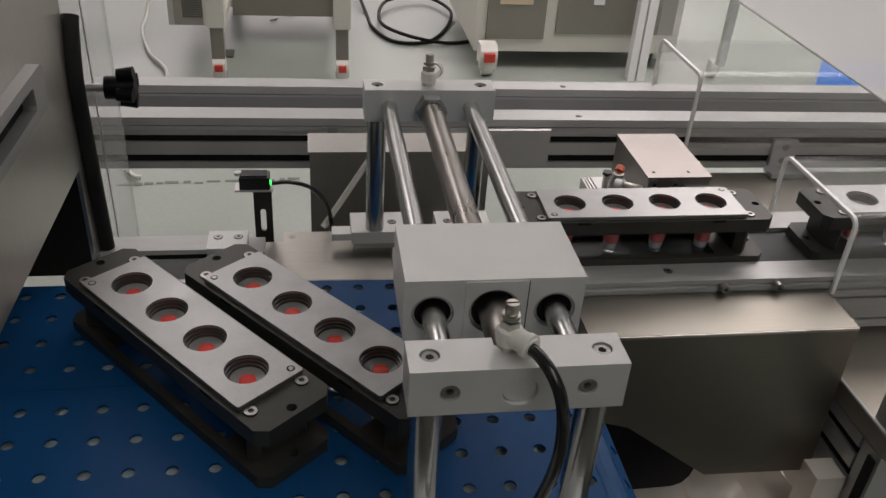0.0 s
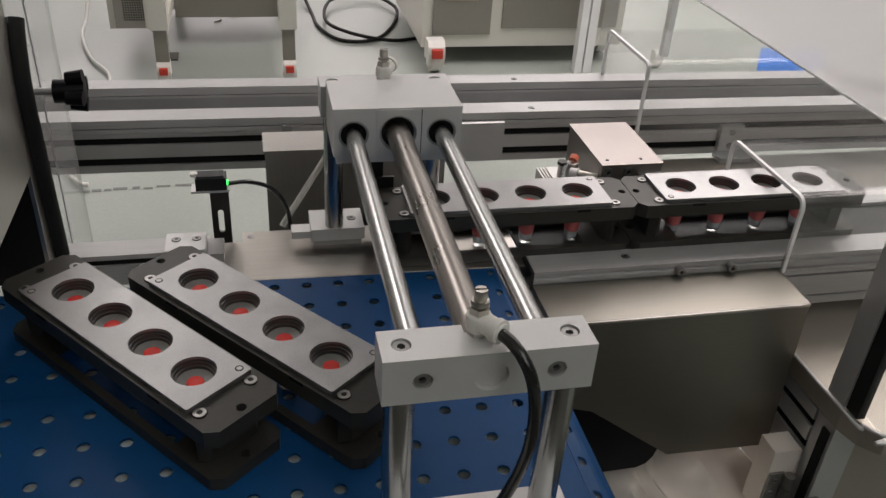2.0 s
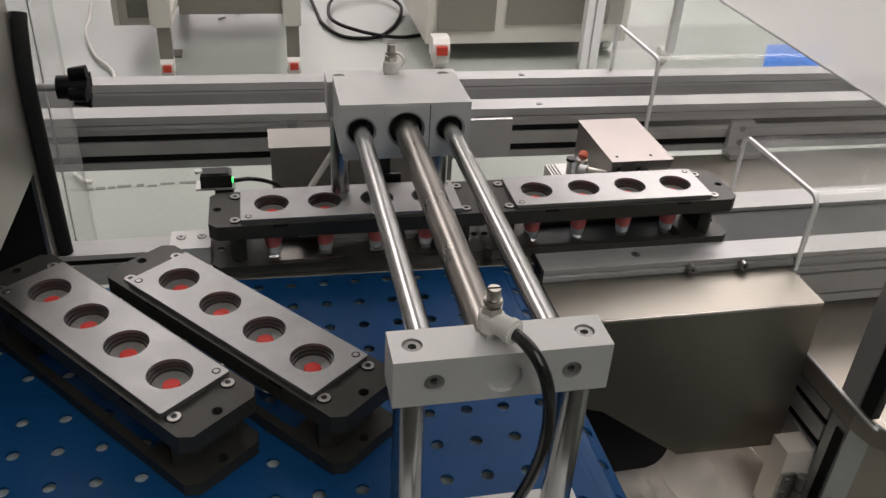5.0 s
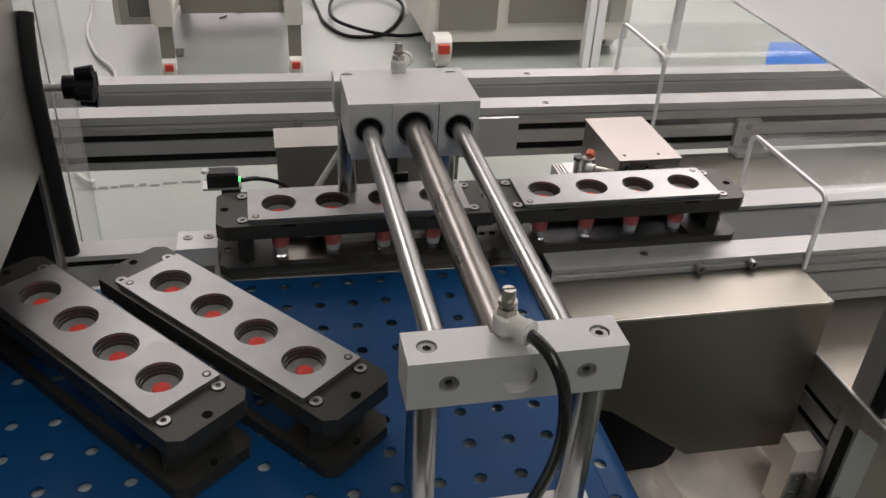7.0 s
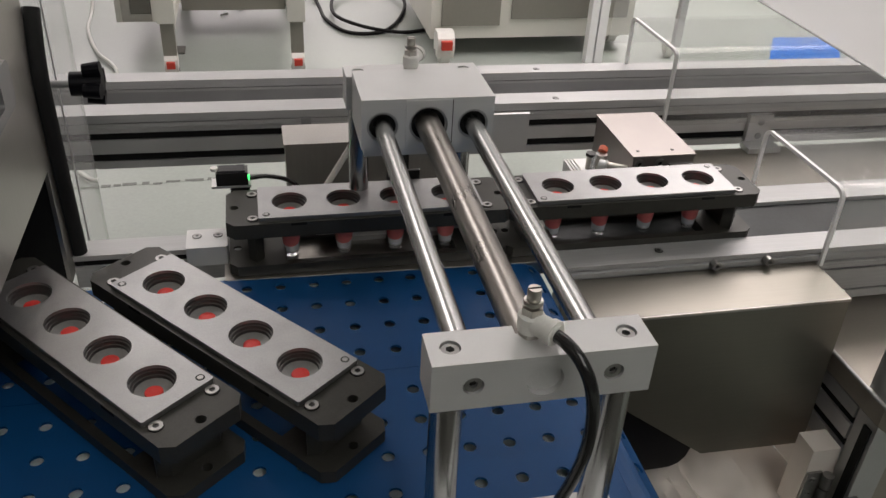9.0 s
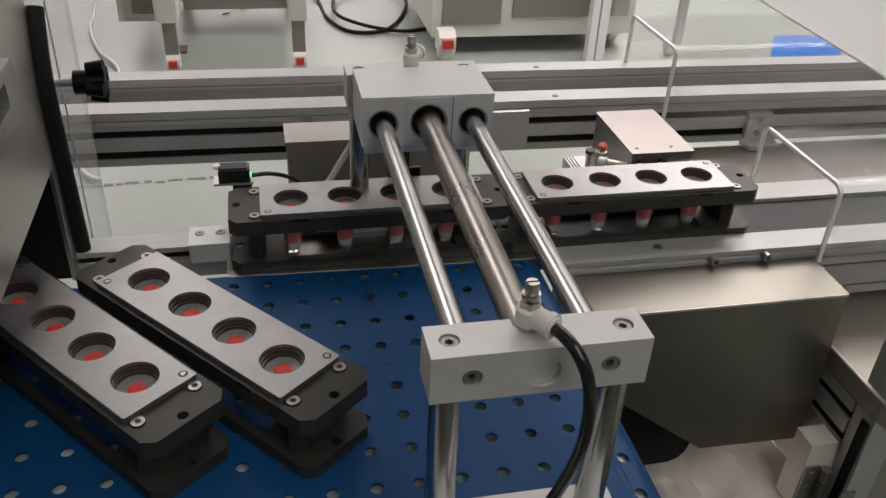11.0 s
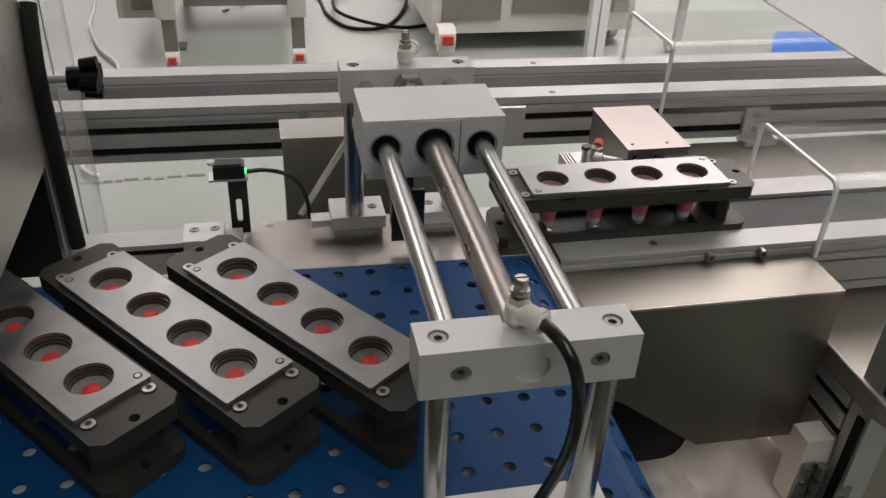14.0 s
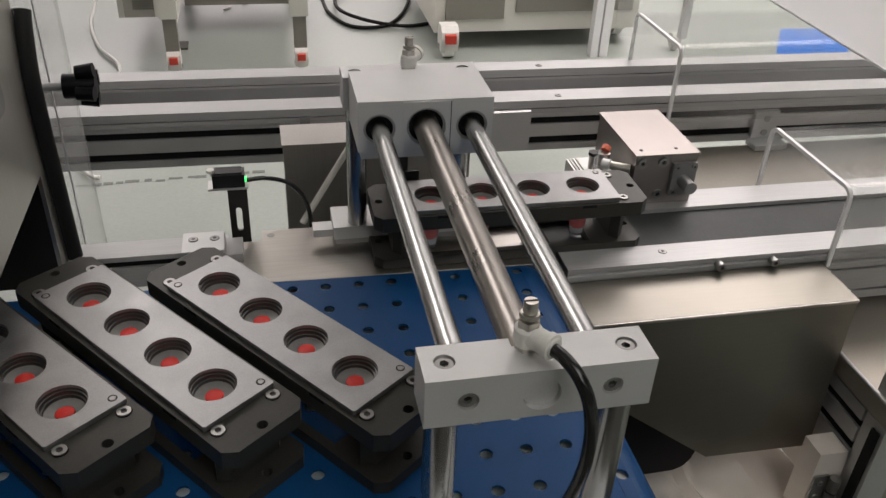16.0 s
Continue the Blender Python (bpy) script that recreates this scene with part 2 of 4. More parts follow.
def plate(outline, z0, z1, holes=(), bm=None, axes="xyz"):
    """A flat plate with any outline and through holes; axes names where its own x, y and thickness go."""
    bm = bm or bmesh.new()
    tmp = bmesh.new()
    for loop in (outline, *holes):
        vs = [tmp.verts.new((x, y, z0)) for x, y in loop]
        for a, b in zip(vs, vs[1:] + vs[:1]):
            tmp.edges.new((a, b))
    bmesh.ops.triangle_fill(tmp, edges=tmp.edges[:], use_beauty=True)
    out = bmesh.ops.extrude_face_region(tmp, geom=tmp.faces[:])
    for v in out["geom"]:
        if isinstance(v, bmesh.types.BMVert):
            v.co.z = z1
    order = ["xyz".index(c) for c in axes]
    made = {}
    for v in tmp.verts:
        p = [0, 0, 0]
        for k, a in enumerate(order):
            p[a] = v.co[k]
        made[v] = bm.verts.new(p)
    for f in tmp.faces:
        bm.faces.new([made[v] for v in f.verts])
    tmp.free()
    return bm


def chamfered(hx, hy, c):
    return [(-hx + c, -hy), (hx - c, -hy), (hx, -hy + c), (hx, hy - c), (hx - c, hy), (-hx + c, hy), (-hx, hy - c), (-hx, -hy + c)]


def rounded(x0, x1, y0, y1, r, n=6):
    pts = []
    for cx, cy, a in ((x1 - r, y0 + r, -90), (x1 - r, y1 - r, 0), (x0 + r, y1 - r, 90), (x0 + r, y0 + r, 180)):
        for i in range(n + 1):
            t = radians(a + 90 * i / n)
            pts.append((cx + r * math.cos(t), cy + r * math.sin(t)))
    return pts


def rod(p0, p1, r, n=20, bm=None, r1=None):
    bm = bm or bmesh.new()
    p0, p1 = Vector(p0), Vector(p1)
    q = (p1 - p0).to_track_quat("Z", "Y").to_matrix()
    rr = r if r1 is None else r1
    lo = [bm.verts.new(p0 + q @ Vector((r * math.cos(2 * math.pi * i / n), r * math.sin(2 * math.pi * i / n), 0))) for i in range(n)]
    hi = [bm.verts.new(p1 + q @ Vector((rr * math.cos(2 * math.pi * i / n), rr * math.sin(2 * math.pi * i / n), 0))) for i in range(n)]
    for i in range(n):
        j = (i + 1) % n
        bm.faces.new((lo[i], lo[j], hi[j], hi[i]))
    bm.faces.new(lo[::-1])
    bm.faces.new(hi)
    return bm


def lathe(profile, n=24, bm=None, at=(0, 0, 0)):
    """A turned piece about z: rows of (radius, height); a closed row ends on the axis."""
    bm = bm or bmesh.new()
    rings = []
    for r, z in profile:
        if r <= 0:
            rings.append([bm.verts.new((at[0], at[1], at[2] + z))])
        else:
            rings.append([bm.verts.new((at[0] + r * math.cos(2 * math.pi * i / n), at[1] + r * math.sin(2 * math.pi * i / n), at[2] + z)) for i in range(n)])
    for a, b in zip(rings, rings[1:]):
        for i in range(n):
            j = (i + 1) % n
            if len(a) == 1:
                bm.faces.new((a[0], b[i], b[j]))
            elif len(b) == 1:
                bm.faces.new((a[i], a[j], b[0]))
            else:
                bm.faces.new((a[i], a[j], b[j], b[i]))
    return bm


def hose(points, r, n=12, steps=10, bm=None):
    """A round hose or cable along a smooth line through the points."""
    bm = bm or bmesh.new()
    P = [Vector(p) for p in points]
    P = [2 * P[0] - P[1]] + P + [2 * P[-1] - P[-2]]
    line = []
    for a, b, c, d in zip(P, P[1:], P[2:], P[3:]):
        for i in range(steps):
            t = i / steps
            line.append(0.5 * ((2 * b) + (c - a) * t + (2 * a - 5 * b + 4 * c - d) * t * t + (3 * b - a - 3 * c + d) * t ** 3))
    line.append(P[-2])
    rings, side = [], None
    for i, p in enumerate(line):
        way = (line[min(i + 1, len(line) - 1)] - line[max(i - 1, 0)]).normalized()
        side = way.orthogonal() if side is None else (side - way * side.dot(way))
        side.normalize()
        up = way.cross(side)
        rings.append([bm.verts.new(p + r * (math.cos(2 * math.pi * k / n) * side + math.sin(2 * math.pi * k / n) * up)) for k in range(n)])
    for a, b in zip(rings, rings[1:]):
        for k in range(n):
            bm.faces.new((a[k], a[(k + 1) % n], b[(k + 1) % n], b[k]))
    bm.faces.new(rings[0][::-1])
    bm.faces.new(rings[-1])
    return bm


def hexagon(r, turn=0.0):
    return [(r * math.cos(math.pi / 3 * i + turn), r * math.sin(math.pi / 3 * i + turn)) for i in range(6)]


def socket_screw(r, h, parent, m, name="socket_screw"):
    """A cylinder-head screw with a hexagon socket, its head rising along its own z."""
    bm = plate(circle(0, 0, r, 20), h * 0.35, h, [hexagon(r * 0.52, 0.3)])
    rod((0, 0, 0), (0, 0, h * 0.36), r * 0.99, 20, bm)
    ob = part(name, bm, SCREW, parent)
    ob.matrix_basis = m
    # socket floor darkened to stand for the shade in the hexagon
    part("socket", rod((0, 0, h * 0.362), (0, 0, h * 0.38), r * 0.56, 6), BLACK_OX, ob)
    return ob


UPY = Matrix.Rotation(radians(90), 4, "X")     # own z turned towards -y


def screw_in_bore(x, y, z, r, parent, facing="z"):
    """A counterbored screw: a dark ring of shade round a recessed head."""
    turn = Matrix() if facing == "z" else UPY
    m = Matrix.Translation((x, y, z)) @ turn
    part("bore", plate(circle(0, 0, r * 1.16, 24), 0.0001, 0.0005, [circle(0, 0, r * 0.98, 24)]), BLACK_OX, parent).matrix_basis = m
    socket_screw(r, 0.0010, parent, m)


# ---- hall: floor, walls, ceiling ----
FZ = -0.62
ground = part("floor", box(-7, 7, -4, 6.5, FZ - 0.1, FZ), FLOORM)
tagged(ground, "smooth grey-green epoxy factory floor", "floor", kind="structure")
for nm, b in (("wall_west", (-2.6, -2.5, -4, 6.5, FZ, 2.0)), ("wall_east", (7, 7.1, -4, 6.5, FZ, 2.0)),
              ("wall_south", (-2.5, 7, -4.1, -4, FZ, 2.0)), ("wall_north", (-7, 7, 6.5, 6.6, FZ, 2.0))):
    # west and south walls are unseen and made dark to cut bounced light
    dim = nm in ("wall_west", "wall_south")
    tagged(part(nm, box(*b), WALL_GREY if dim else WALLM), "unseen hall wall darkened to cut bounced light" if dim else "off-white painted factory hall wall", "wall", kind="structure")
tagged(part("ceiling", box(-7, 7, -4, 6.5, 2.0, 2.1), WALLM), "plain white suspended hall ceiling", "ceiling", kind="structure")

crack = bmesh.new()
cxp = -0.66
while cxp < -0.18:
    w = random.uniform(0.01, 0.04)
    y = 1.80 + 0.05 * (cxp + 0.4) + random.uniform(-0.004, 0.004)
    box(cxp, cxp + w, y, y + random.uniform(0.006, 0.016), FZ + 0.0005, FZ + 0.0012, crack)
    cxp += w + random.uniform(0.0, 0.015)
tagged(part("floor_joint", crack, mat("dirty_joint", (0.165, 0.175, 0.16), 0.7, 0, 0.2, 200)), "chipped dark joint line in the epoxy floor", "floor joint", kind="structure")

# ---- blue belt conveyor ----
PX = 0.0342
BELT_Z, BELT_Y0, BELT_Y1, BELT_SEAM = -0.001, -0.03, 0.398, 0.2333
ROLL_X, ROLL_R = 0.112, 0.032
SPEED = 0.00765
STRIPS = []
BELTS = [(BELT_Y0, BELT_SEAM - 0.0002, 0.1338, [0.011, 0.0495, 0.088, 0.127, 0.1655, 0.2040]),
         (BELT_SEAM + 0.0002, BELT_Y1, 0.1275, [0.262, 0.301, 0.3405, 0.379])]


def strip_mesh(w, y0, y1, rows):
    return plate([(-w / 2, y0), (w / 2, y0), (w / 2, y1), (-w / 2, y1)], -0.0025, 0, [circle(0, y, 0.0055, 14) for y in rows])


def belt_pose(s):
    """The place on the belt's run, s metres from where it leaves the end roller (positive: round the roller)."""
    if s <= 0:
        return pose(ROLL_X + s, 0, BELT_Z)
    a = s / ROLL_R
    return Matrix.Translation((ROLL_X + ROLL_R * math.sin(a), 0, BELT_Z - ROLL_R + ROLL_R * math.cos(a))) @ Matrix.Rotation(a, 4, "Y")


def build_belt(y0, y1, hole_x, rows):
    belt = thing("conveyor_belt", "blue perforated plastic conveyor belt with round holes", "conveyor belt", "blue belts")
    w = PX / 3
    cells = [(0.0, w)] + [(w / 2 + w / 4 + k * w / 2, w / 2) for k in range(4)]
    protos = [part("belt_strip", strip_mesh(cw_, y0, y1, rows if k == 0 else []), BELT, belt) for k, (_, cw_) in enumerate(cells)]
    for i in range(-27, 9):
        for k, (off, _) in enumerate(cells):
            s0 = hole_x - ROLL_X + i * PX + off
            if s0 > math.pi * ROLL_R + 0.12:
                continue
            ob = protos[k]
            if i > -27:
                ob = new("belt_strip", protos[k].data)
                ob.parent = belt
            ob.matrix_basis = belt_pose(s0)
            STRIPS.append((ob, s0))


for b_ in BELTS:
    build_belt(*b_)
bed = thing("conveyor_bed", "pale metal bed under the blue belt", "conveyor bed")
part("bed_plate", box(-0.80, ROLL_X - 0.02, BELT_Y0 + 0.005, BELT_Y1 - 0.005, -0.018, -0.012), UNDER, bed, bevel=0.001)
part("end_roller", rod((ROLL_X, BELT_Y0 + 0.003, BELT_Z - ROLL_R), (ROLL_X, BELT_Y1 - 0.003, BELT_Z - ROLL_R), ROLL_R - 0.003, 32), ALU_DARK, bed, smooth=True)
part("side_rail", box(-0.80, 0.10, BELT_Y0 - 0.045, BELT_Y0 - 0.005, -0.07, 0.004), ALU, bed, bevel=0.0015)
part("side_rail", box(-0.80, 0.09, BELT_Y1 - 0.002, BELT_Y1 + 0.004, -0.07, -0.012), ALU, bed, bevel=0.001)
for x in (-0.7, 0.05):
    part("leg", box(x - 0.02, x + 0.02, BELT_Y0 - 0.045, BELT_Y0 - 0.01, FZ, -0.07), ALU, bed, bevel=0.002)

# ---- pick-over slide: two guide rods, a rodless cylinder, plates and posts ----
slide = thing("guide_rod_frame", "aluminium end plates on posts joined by steel guide rods", "linear guide")
ROD_Z, ROD_X = 0.1805, 0.0435


def cut(ob, cutters):
    """Cuts the shapes of the bmeshes out of a mesh object."""
    made = []
    for bm in cutters:
        bmesh.ops.recalc_face_normals(bm, faces=bm.faces)
        me = bpy.data.meshes.new("cutter")
        bm.to_mesh(me)
        bm.free()
        made.append(new("cutter", me))
        md = ob.modifiers.new("cut", "BOOLEAN")
        md.object, md.operation, md.solver = made[-1], "DIFFERENCE", "EXACT"
    ob.data = bpy.data.meshes.new_from_object(ob.evaluated_get(bpy.context.evaluated_depsgraph_get()))
    ob.modifiers.clear()
    for c in made:
        bpy.data.objects.remove(c)


def end_plate(y0, y1, bolts_front):
    plate_ = part("end_plate", box(-0.069, 0.069, y0, y1, 0.165, 0.2), ALU_BLAST, slide, bevel=0.0036)
    ym = (y0 + y1) / 2 + 0.0005
    cuts = [rod((sx * 0.055, ym, 0.1945), (sx * 0.055, ym, 0.21), 0.0064, 28) for sx in (-1, 1)]
    if bolts_front:
        cuts += [rod((sx * ROD_X, y0 - 0.01, ROD_Z + 0.002), (sx * ROD_X, y0 + 0.005, ROD_Z + 0.002), 0.0064, 28) for sx in (-1, 1)]
        cuts += [rod((0.0005, y0 - 0.01, ROD_Z + 0.001), (0.0005, y0 + 0.0065, ROD_Z + 0.001), 0.0115, 40),
                 box(-0.0135, 0.0150, 0.0195, 0.05, 0.1935, 0.21)]
    cut(plate_, cuts)
    for sx in (-1, 1):
        socket_screw(0.0055, 0.0042, slide, Matrix.Translation((sx * 0.055, ym, 0.1945)))
        if bolts_front:
            socket_screw(0.0055, 0.0036, slide, Matrix.Translation((sx * ROD_X, y0 + 0.005, ROD_Z + 0.002)) @ UPY)


end_plate(0.0, 0.031, True)
end_plate(0.445, 0.476, False)
part("cylinder_cap", plate(circle(0, 0, 0.0108, 36), 0.0030, 0.0064, axes="xzy"), ALU_BLAST, slide, "pale aluminium cap inside its bore", bevel=0.0006, loc=(0.0005, 0, ROD_Z + 0.001))
for sx in (-1, 1):
    part("guide_rod", rod((sx * ROD_X, 0.03, ROD_Z), (sx * ROD_X, 0.447, ROD_Z), 0.0083, 32), CHROME, slide, "polished chrome guide rod", smooth=True)
part("cylinder_tube", rod((0, 0.03, ROD_Z + 0.001), (0, 0.447, ROD_Z + 0.001), 0.0118, 40), TUBE, slide, "honed steel cylinder tube", smooth=True)
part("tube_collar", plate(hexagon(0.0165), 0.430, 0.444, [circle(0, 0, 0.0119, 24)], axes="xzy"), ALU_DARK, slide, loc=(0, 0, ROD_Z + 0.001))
for y in (0.016, 0.461):
    for sx in (-1, 1):
        part("post", rod((sx * 0.055, y, 0.025), (sx * 0.055, y, 0.166), 0.0105, 32), POST_M, slide, "polished steel post", smooth=True)
# feet
part("foot_plate", plate(rounded(-0.079, 0.079, -0.06, 0.042, 0.004), 0.010, 0.028), ALU_BLAST, slide, bevel=0.001)
screw_in_bore(0.012, 0.022, 0.028, 0.005, slide)
for x0, x1 in ((-0.082, -0.021), (0.018, 0.082)):
    part("foot_plate", box(x0, x1, 0.450, 0.496, 0.0105, 0.0255), ALU_BLAST, slide, bevel=0.0015)
    # riser under the foot takes the darker copy for its shade
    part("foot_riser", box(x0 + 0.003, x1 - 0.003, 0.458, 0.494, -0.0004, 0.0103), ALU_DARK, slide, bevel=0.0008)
screw_in_bore(-0.034, 0.473, 0.0255, 0.0045, slide)
screw_in_bore(0.032, 0.473, 0.0255, 0.0045, slide)
part("foot_tab", box(-0.104, -0.0825, 0.455, 0.473, 0.012, 0.021), ALU_BLAST, slide, bevel=0.001)

# slider block (moves), with bores round the rods and the pusher beneath
slider = thing("slider_block", "bead-blasted aluminium slider block riding on guide rods", "slider block")
SL, SX, SZ0, SZ1 = 0.0755, 0.0635, 0.158, 0.208
hz = ROD_Z
bores = [circle(-ROD_X, hz, 0.0150, 32), circle(0, hz + 0.001, 0.0185, 36), circle(ROD_X, hz, 0.0150, 32)]
part("block", plate([(-SX, SZ0), (SX, SZ0), (SX, SZ1), (-SX, SZ1)], 0, SL, bores, axes="xzy"), ALU_BLAST, slider, bevel=0.0009)
for x, r, q in ((-ROD_X, 0.0150, 0.0086), (0, 0.0185, 0.0121), (ROD_X, 0.0150, 0.0086)):
    z = hz + (0.001 if x == 0 else 0)
    part("wiper_seal", plate(circle(x, z, r - 0.0002, 32), 0.006, SL - 0.006, [circle(x, z, q, 32)], axes="xzy"), RUBBER, slider, "black rubber wiper seal")
    part("retaining_ring", plate(circle(x, z, r - 0.0001, 32), 0.0012, 0.0022, [circle(x, z, r - 0.0022, 32)], axes="xzy"), ALU_DARK, slider)
part("cylinder_body", plate([(-0.0215, SZ0 + 0.001), (0.0225, SZ0 + 0.001), (0.0225, SZ1 - 0.0015), (-0.0215, SZ1 - 0.0015)], -0.0012, 0.004,
     [circle(0, hz + 0.001, 0.0185, 36)], axes="xzy"), ALU_BLAST, slider, bevel=0.0004)
# black strip painted in for the shaded gap beside the cylinder body
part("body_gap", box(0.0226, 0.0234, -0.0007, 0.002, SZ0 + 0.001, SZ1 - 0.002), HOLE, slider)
part("carrier_plate", box(-0.060, 0.060, 0.006, SL + 0.048, SZ0 - 0.010, SZ0 - 0.0003), ALU_BLAST, slider, bevel=0.0008)
part("pusher_arm", box(-0.020, 0.004, SL + 0.041, SL + 0.0475, 0.030, SZ0 - 0.009), BLACK_OX, slider, "black pusher arm", bevel=0.0008)
part("pusher_blade", box(-0.0195, 0.016, SL + 0.0365, SL + 0.0408, 0.012, 0.075), BLACK_OX, slider, bevel=0.0008)


def speed_controller(x, y, z, parent_name, elbow):
    """A brass flow regulator with knurled knob and a push-in elbow."""
    k = 0.87
    t = thing(parent_name, "nickel-plated pneumatic speed controller with white push-in elbow", "pneumatic fitting", m=Matrix.Translation((x, y, z)))
    t.scale = (k, k, k)
    part("hex_body", plate(hexagon(0.0082), 0.0, 0.006), NICKEL, t, bevel=0.0004)
    part("stem", lathe([(0.0088, 0.004), (0.0094, 0.006), (0.0094, 0.0165), (0.0080, 0.0182), (0.0055, 0.0195)], 24), PLASTIC_W if elbow else NICKEL, t, smooth=True)
    part("lock_nut", plate(hexagon(0.0080, 0.2), 0.0185, 0.0240), NICKEL, t, bevel=0.0004)
    part("neck", rod((0, 0, 0.0235), (0, 0, 0.027), 0.0036, 18), NICKEL, t, smooth=True)
    part("washer", lathe([(0, 0.0258), (0.0066, 0.0258), (0.0070, 0.0266), (0.0066, 0.0292), (0, 0.0292)], 24), NICKEL, t, bevel=0.0003)
    part("knob", lathe([(0, 0.029), (0.0044, 0.029), (0.0050, 0.030), (0.0050, 0.0375), (0.0046, 0.0385), (0, 0.0385)], 24), NICKEL, t, smooth=True)
    part("slot", box(-0.0046, 0.0046, -0.0006, 0.0006, 0.0384, 0.0388), HOLE, t)
    d = Vector(elbow).normalized()
    p = Vector((0, 0, 0.0115))
    part("elbow", rod(p, p + d * 0.016, 0.0082, 28), PLASTIC_W, t, "white plastic elbow", smooth=True)
    part("seal_ring", rod(p + d * 0.0158, p + d * 0.0166, 0.0078, 28), RUBBER, t, "black sealing ring", smooth=True)
    part("release_ring", rod(p + d * 0.0166, p + d * 0.0215, 0.0094, 28), PLASTIC_W, t, smooth=True)
    part("release_sleeve", rod(p + d * 0.0213, p + d * 0.0235, 0.0070, 28), PLASTIC_W, t, smooth=True)
    return t


speed_controller(-0.005, 0.022, 0.2, "speed_controller", (0.55, -0.80, 0.02))
speed_controller(-0.001, 0.461, 0.2, "speed_controller", (0.55, 0.8, 0.1))
air = part("air_hose", hose([(0.0035, 0.0085, 0.2105), (0.0085, -0.003, 0.2110), (0.0135, -0.0135, 0.2070), (0.0185, -0.0210, 0.1960), (0.0215, -0.0245, 0.1800),
                             (0.0230, -0.0245, 0.1590), (0.0230, -0.0215, 0.1350), (0.0205, -0.0170, 0.1100), (0.015, -0.013, 0.085), (0.005, -0.012, 0.06),
                             (-0.012, -0.02, 0.036), (-0.03, -0.065, 0.02), (-0.04, -0.10, -0.05), (-0.05, -0.12, -0.2)], 0.0041, 14), HOSE, smooth=True)
tagged(air, "glossy black pneumatic hose curving down from fitting", "hose")

# ---- dead plate and stop block beside the belt ----
dead = thing("transfer_plate", "brushed stainless transfer plate beside the blue belt", "metal plate")
part("sheet", plate([(-0.203, 0.397), (0.158, 0.388), (0.158, 0.497), (-0.160, 0.497), (-0.160, 0.476), (-0.203, 0.476)], -0.004, -0.0005), STAIN, dead, bevel=0.0005)
part("countersunk_screw", lathe([(0, 0.0004), (0.002, 0.0004), (0.0035, 0.0), (0.0045, -0.0004)], 18), SCREW, dead, loc=(-0.150, 0.486, 0))
part("lip", plate([(-0.20, 0.3975), (0.158, 0.388), (0.158, 0.3865), (-0.20, 0.396)], -0.016, -0.0008), STAIN, dead)
stop = thing("stop_block", "small white aluminium stop block with two screws", "stop block")
part("block", plate(rounded(-0.2415, -0.1985, 0.428, 0.466, 0.002), -0.0003, 0.022), ALU_BLAST, stop, bevel=0.0012)
screw_in_bore(-0.2305, 0.452, 0.022, 0.0044, stop)
screw_in_bore(-0.2085, 0.452, 0.022, 0.0044, stop)
part("bracket", box(-0.1984, -0.180, 0.436, 0.470, -0.0003, 0.010), ALU_DARK, stop, bevel=0.001)


def profile(name, length, w, h, slots_side, label, m, material=RAIL_X, group="", groove=HOLE):
    """An extruded aluminium profile along its own x, top at z = 0, with grooves down its near side, their shade laid in
    as dark strips.
    """
    t = thing(name, label, "aluminium profile", group, m=m)
    pts = [(0, 0)]
    z = 0.0
    for a, b in slots_side:
        pts += [(0, -a), (0.006, -a), (0.006, -b), (0, -b)]
    pts += [(0, -h), (w, -h), (w, 0)]
    part("extrusion", plate(pts, 0, length, axes="yzx"), material, t, bevel=0.0005)
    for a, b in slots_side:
        # strip colour carries the shade inside the groove
        part("groove_shade", box(0, length, 0.0035, 0.0058, -b, -a), groove, t, "dark strip standing in for the groove's shade")
    return t


# rail left of the transfer plate
profile("side_profile", 0.165, 0.032, 0.040, [(0.006, 0.014)], "pale aluminium profile along the belt's far side", pose(-0.362, 0.463, -0.0008))
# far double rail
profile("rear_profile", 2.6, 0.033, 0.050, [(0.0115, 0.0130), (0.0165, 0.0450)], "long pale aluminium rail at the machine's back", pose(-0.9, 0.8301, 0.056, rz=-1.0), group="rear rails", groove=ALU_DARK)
profile("rear_profile", 2.6, 0.036, 0.0188, [(0.0110, 0.0125)], "long pale aluminium rail at the machine's back", pose(-0.9, 0.7156, 0.056, rz=-1.0), group="rear rails")
profile("slotted_beam", 2.6, 0.04, 0.0590, [(0.0083, 0.0186), (0.0378, 0.0490)], "aluminium beam with two black slots", pose(-0.9, 0.7201, 0.0370, rz=-1.0), ALU)
# shade between the rear rails is put into the channel's grey
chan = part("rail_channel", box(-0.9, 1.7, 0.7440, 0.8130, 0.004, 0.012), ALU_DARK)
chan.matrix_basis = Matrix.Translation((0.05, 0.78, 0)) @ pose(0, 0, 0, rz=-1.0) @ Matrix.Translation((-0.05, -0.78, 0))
tagged(chan, "shade-toned grey channel between the rear rails", "channel")
for x, y in ((0.261, 0.8240), (0.255, 0.7100), (0.9, 0.8130), (-0.5, 0.8370)):
    b = thing("rail_bolt", "small socket bolt sunk in the pale rail", "bolt", "rail bolts")
    screw_in_bore(x, y, 0.056, 0.0042, b)

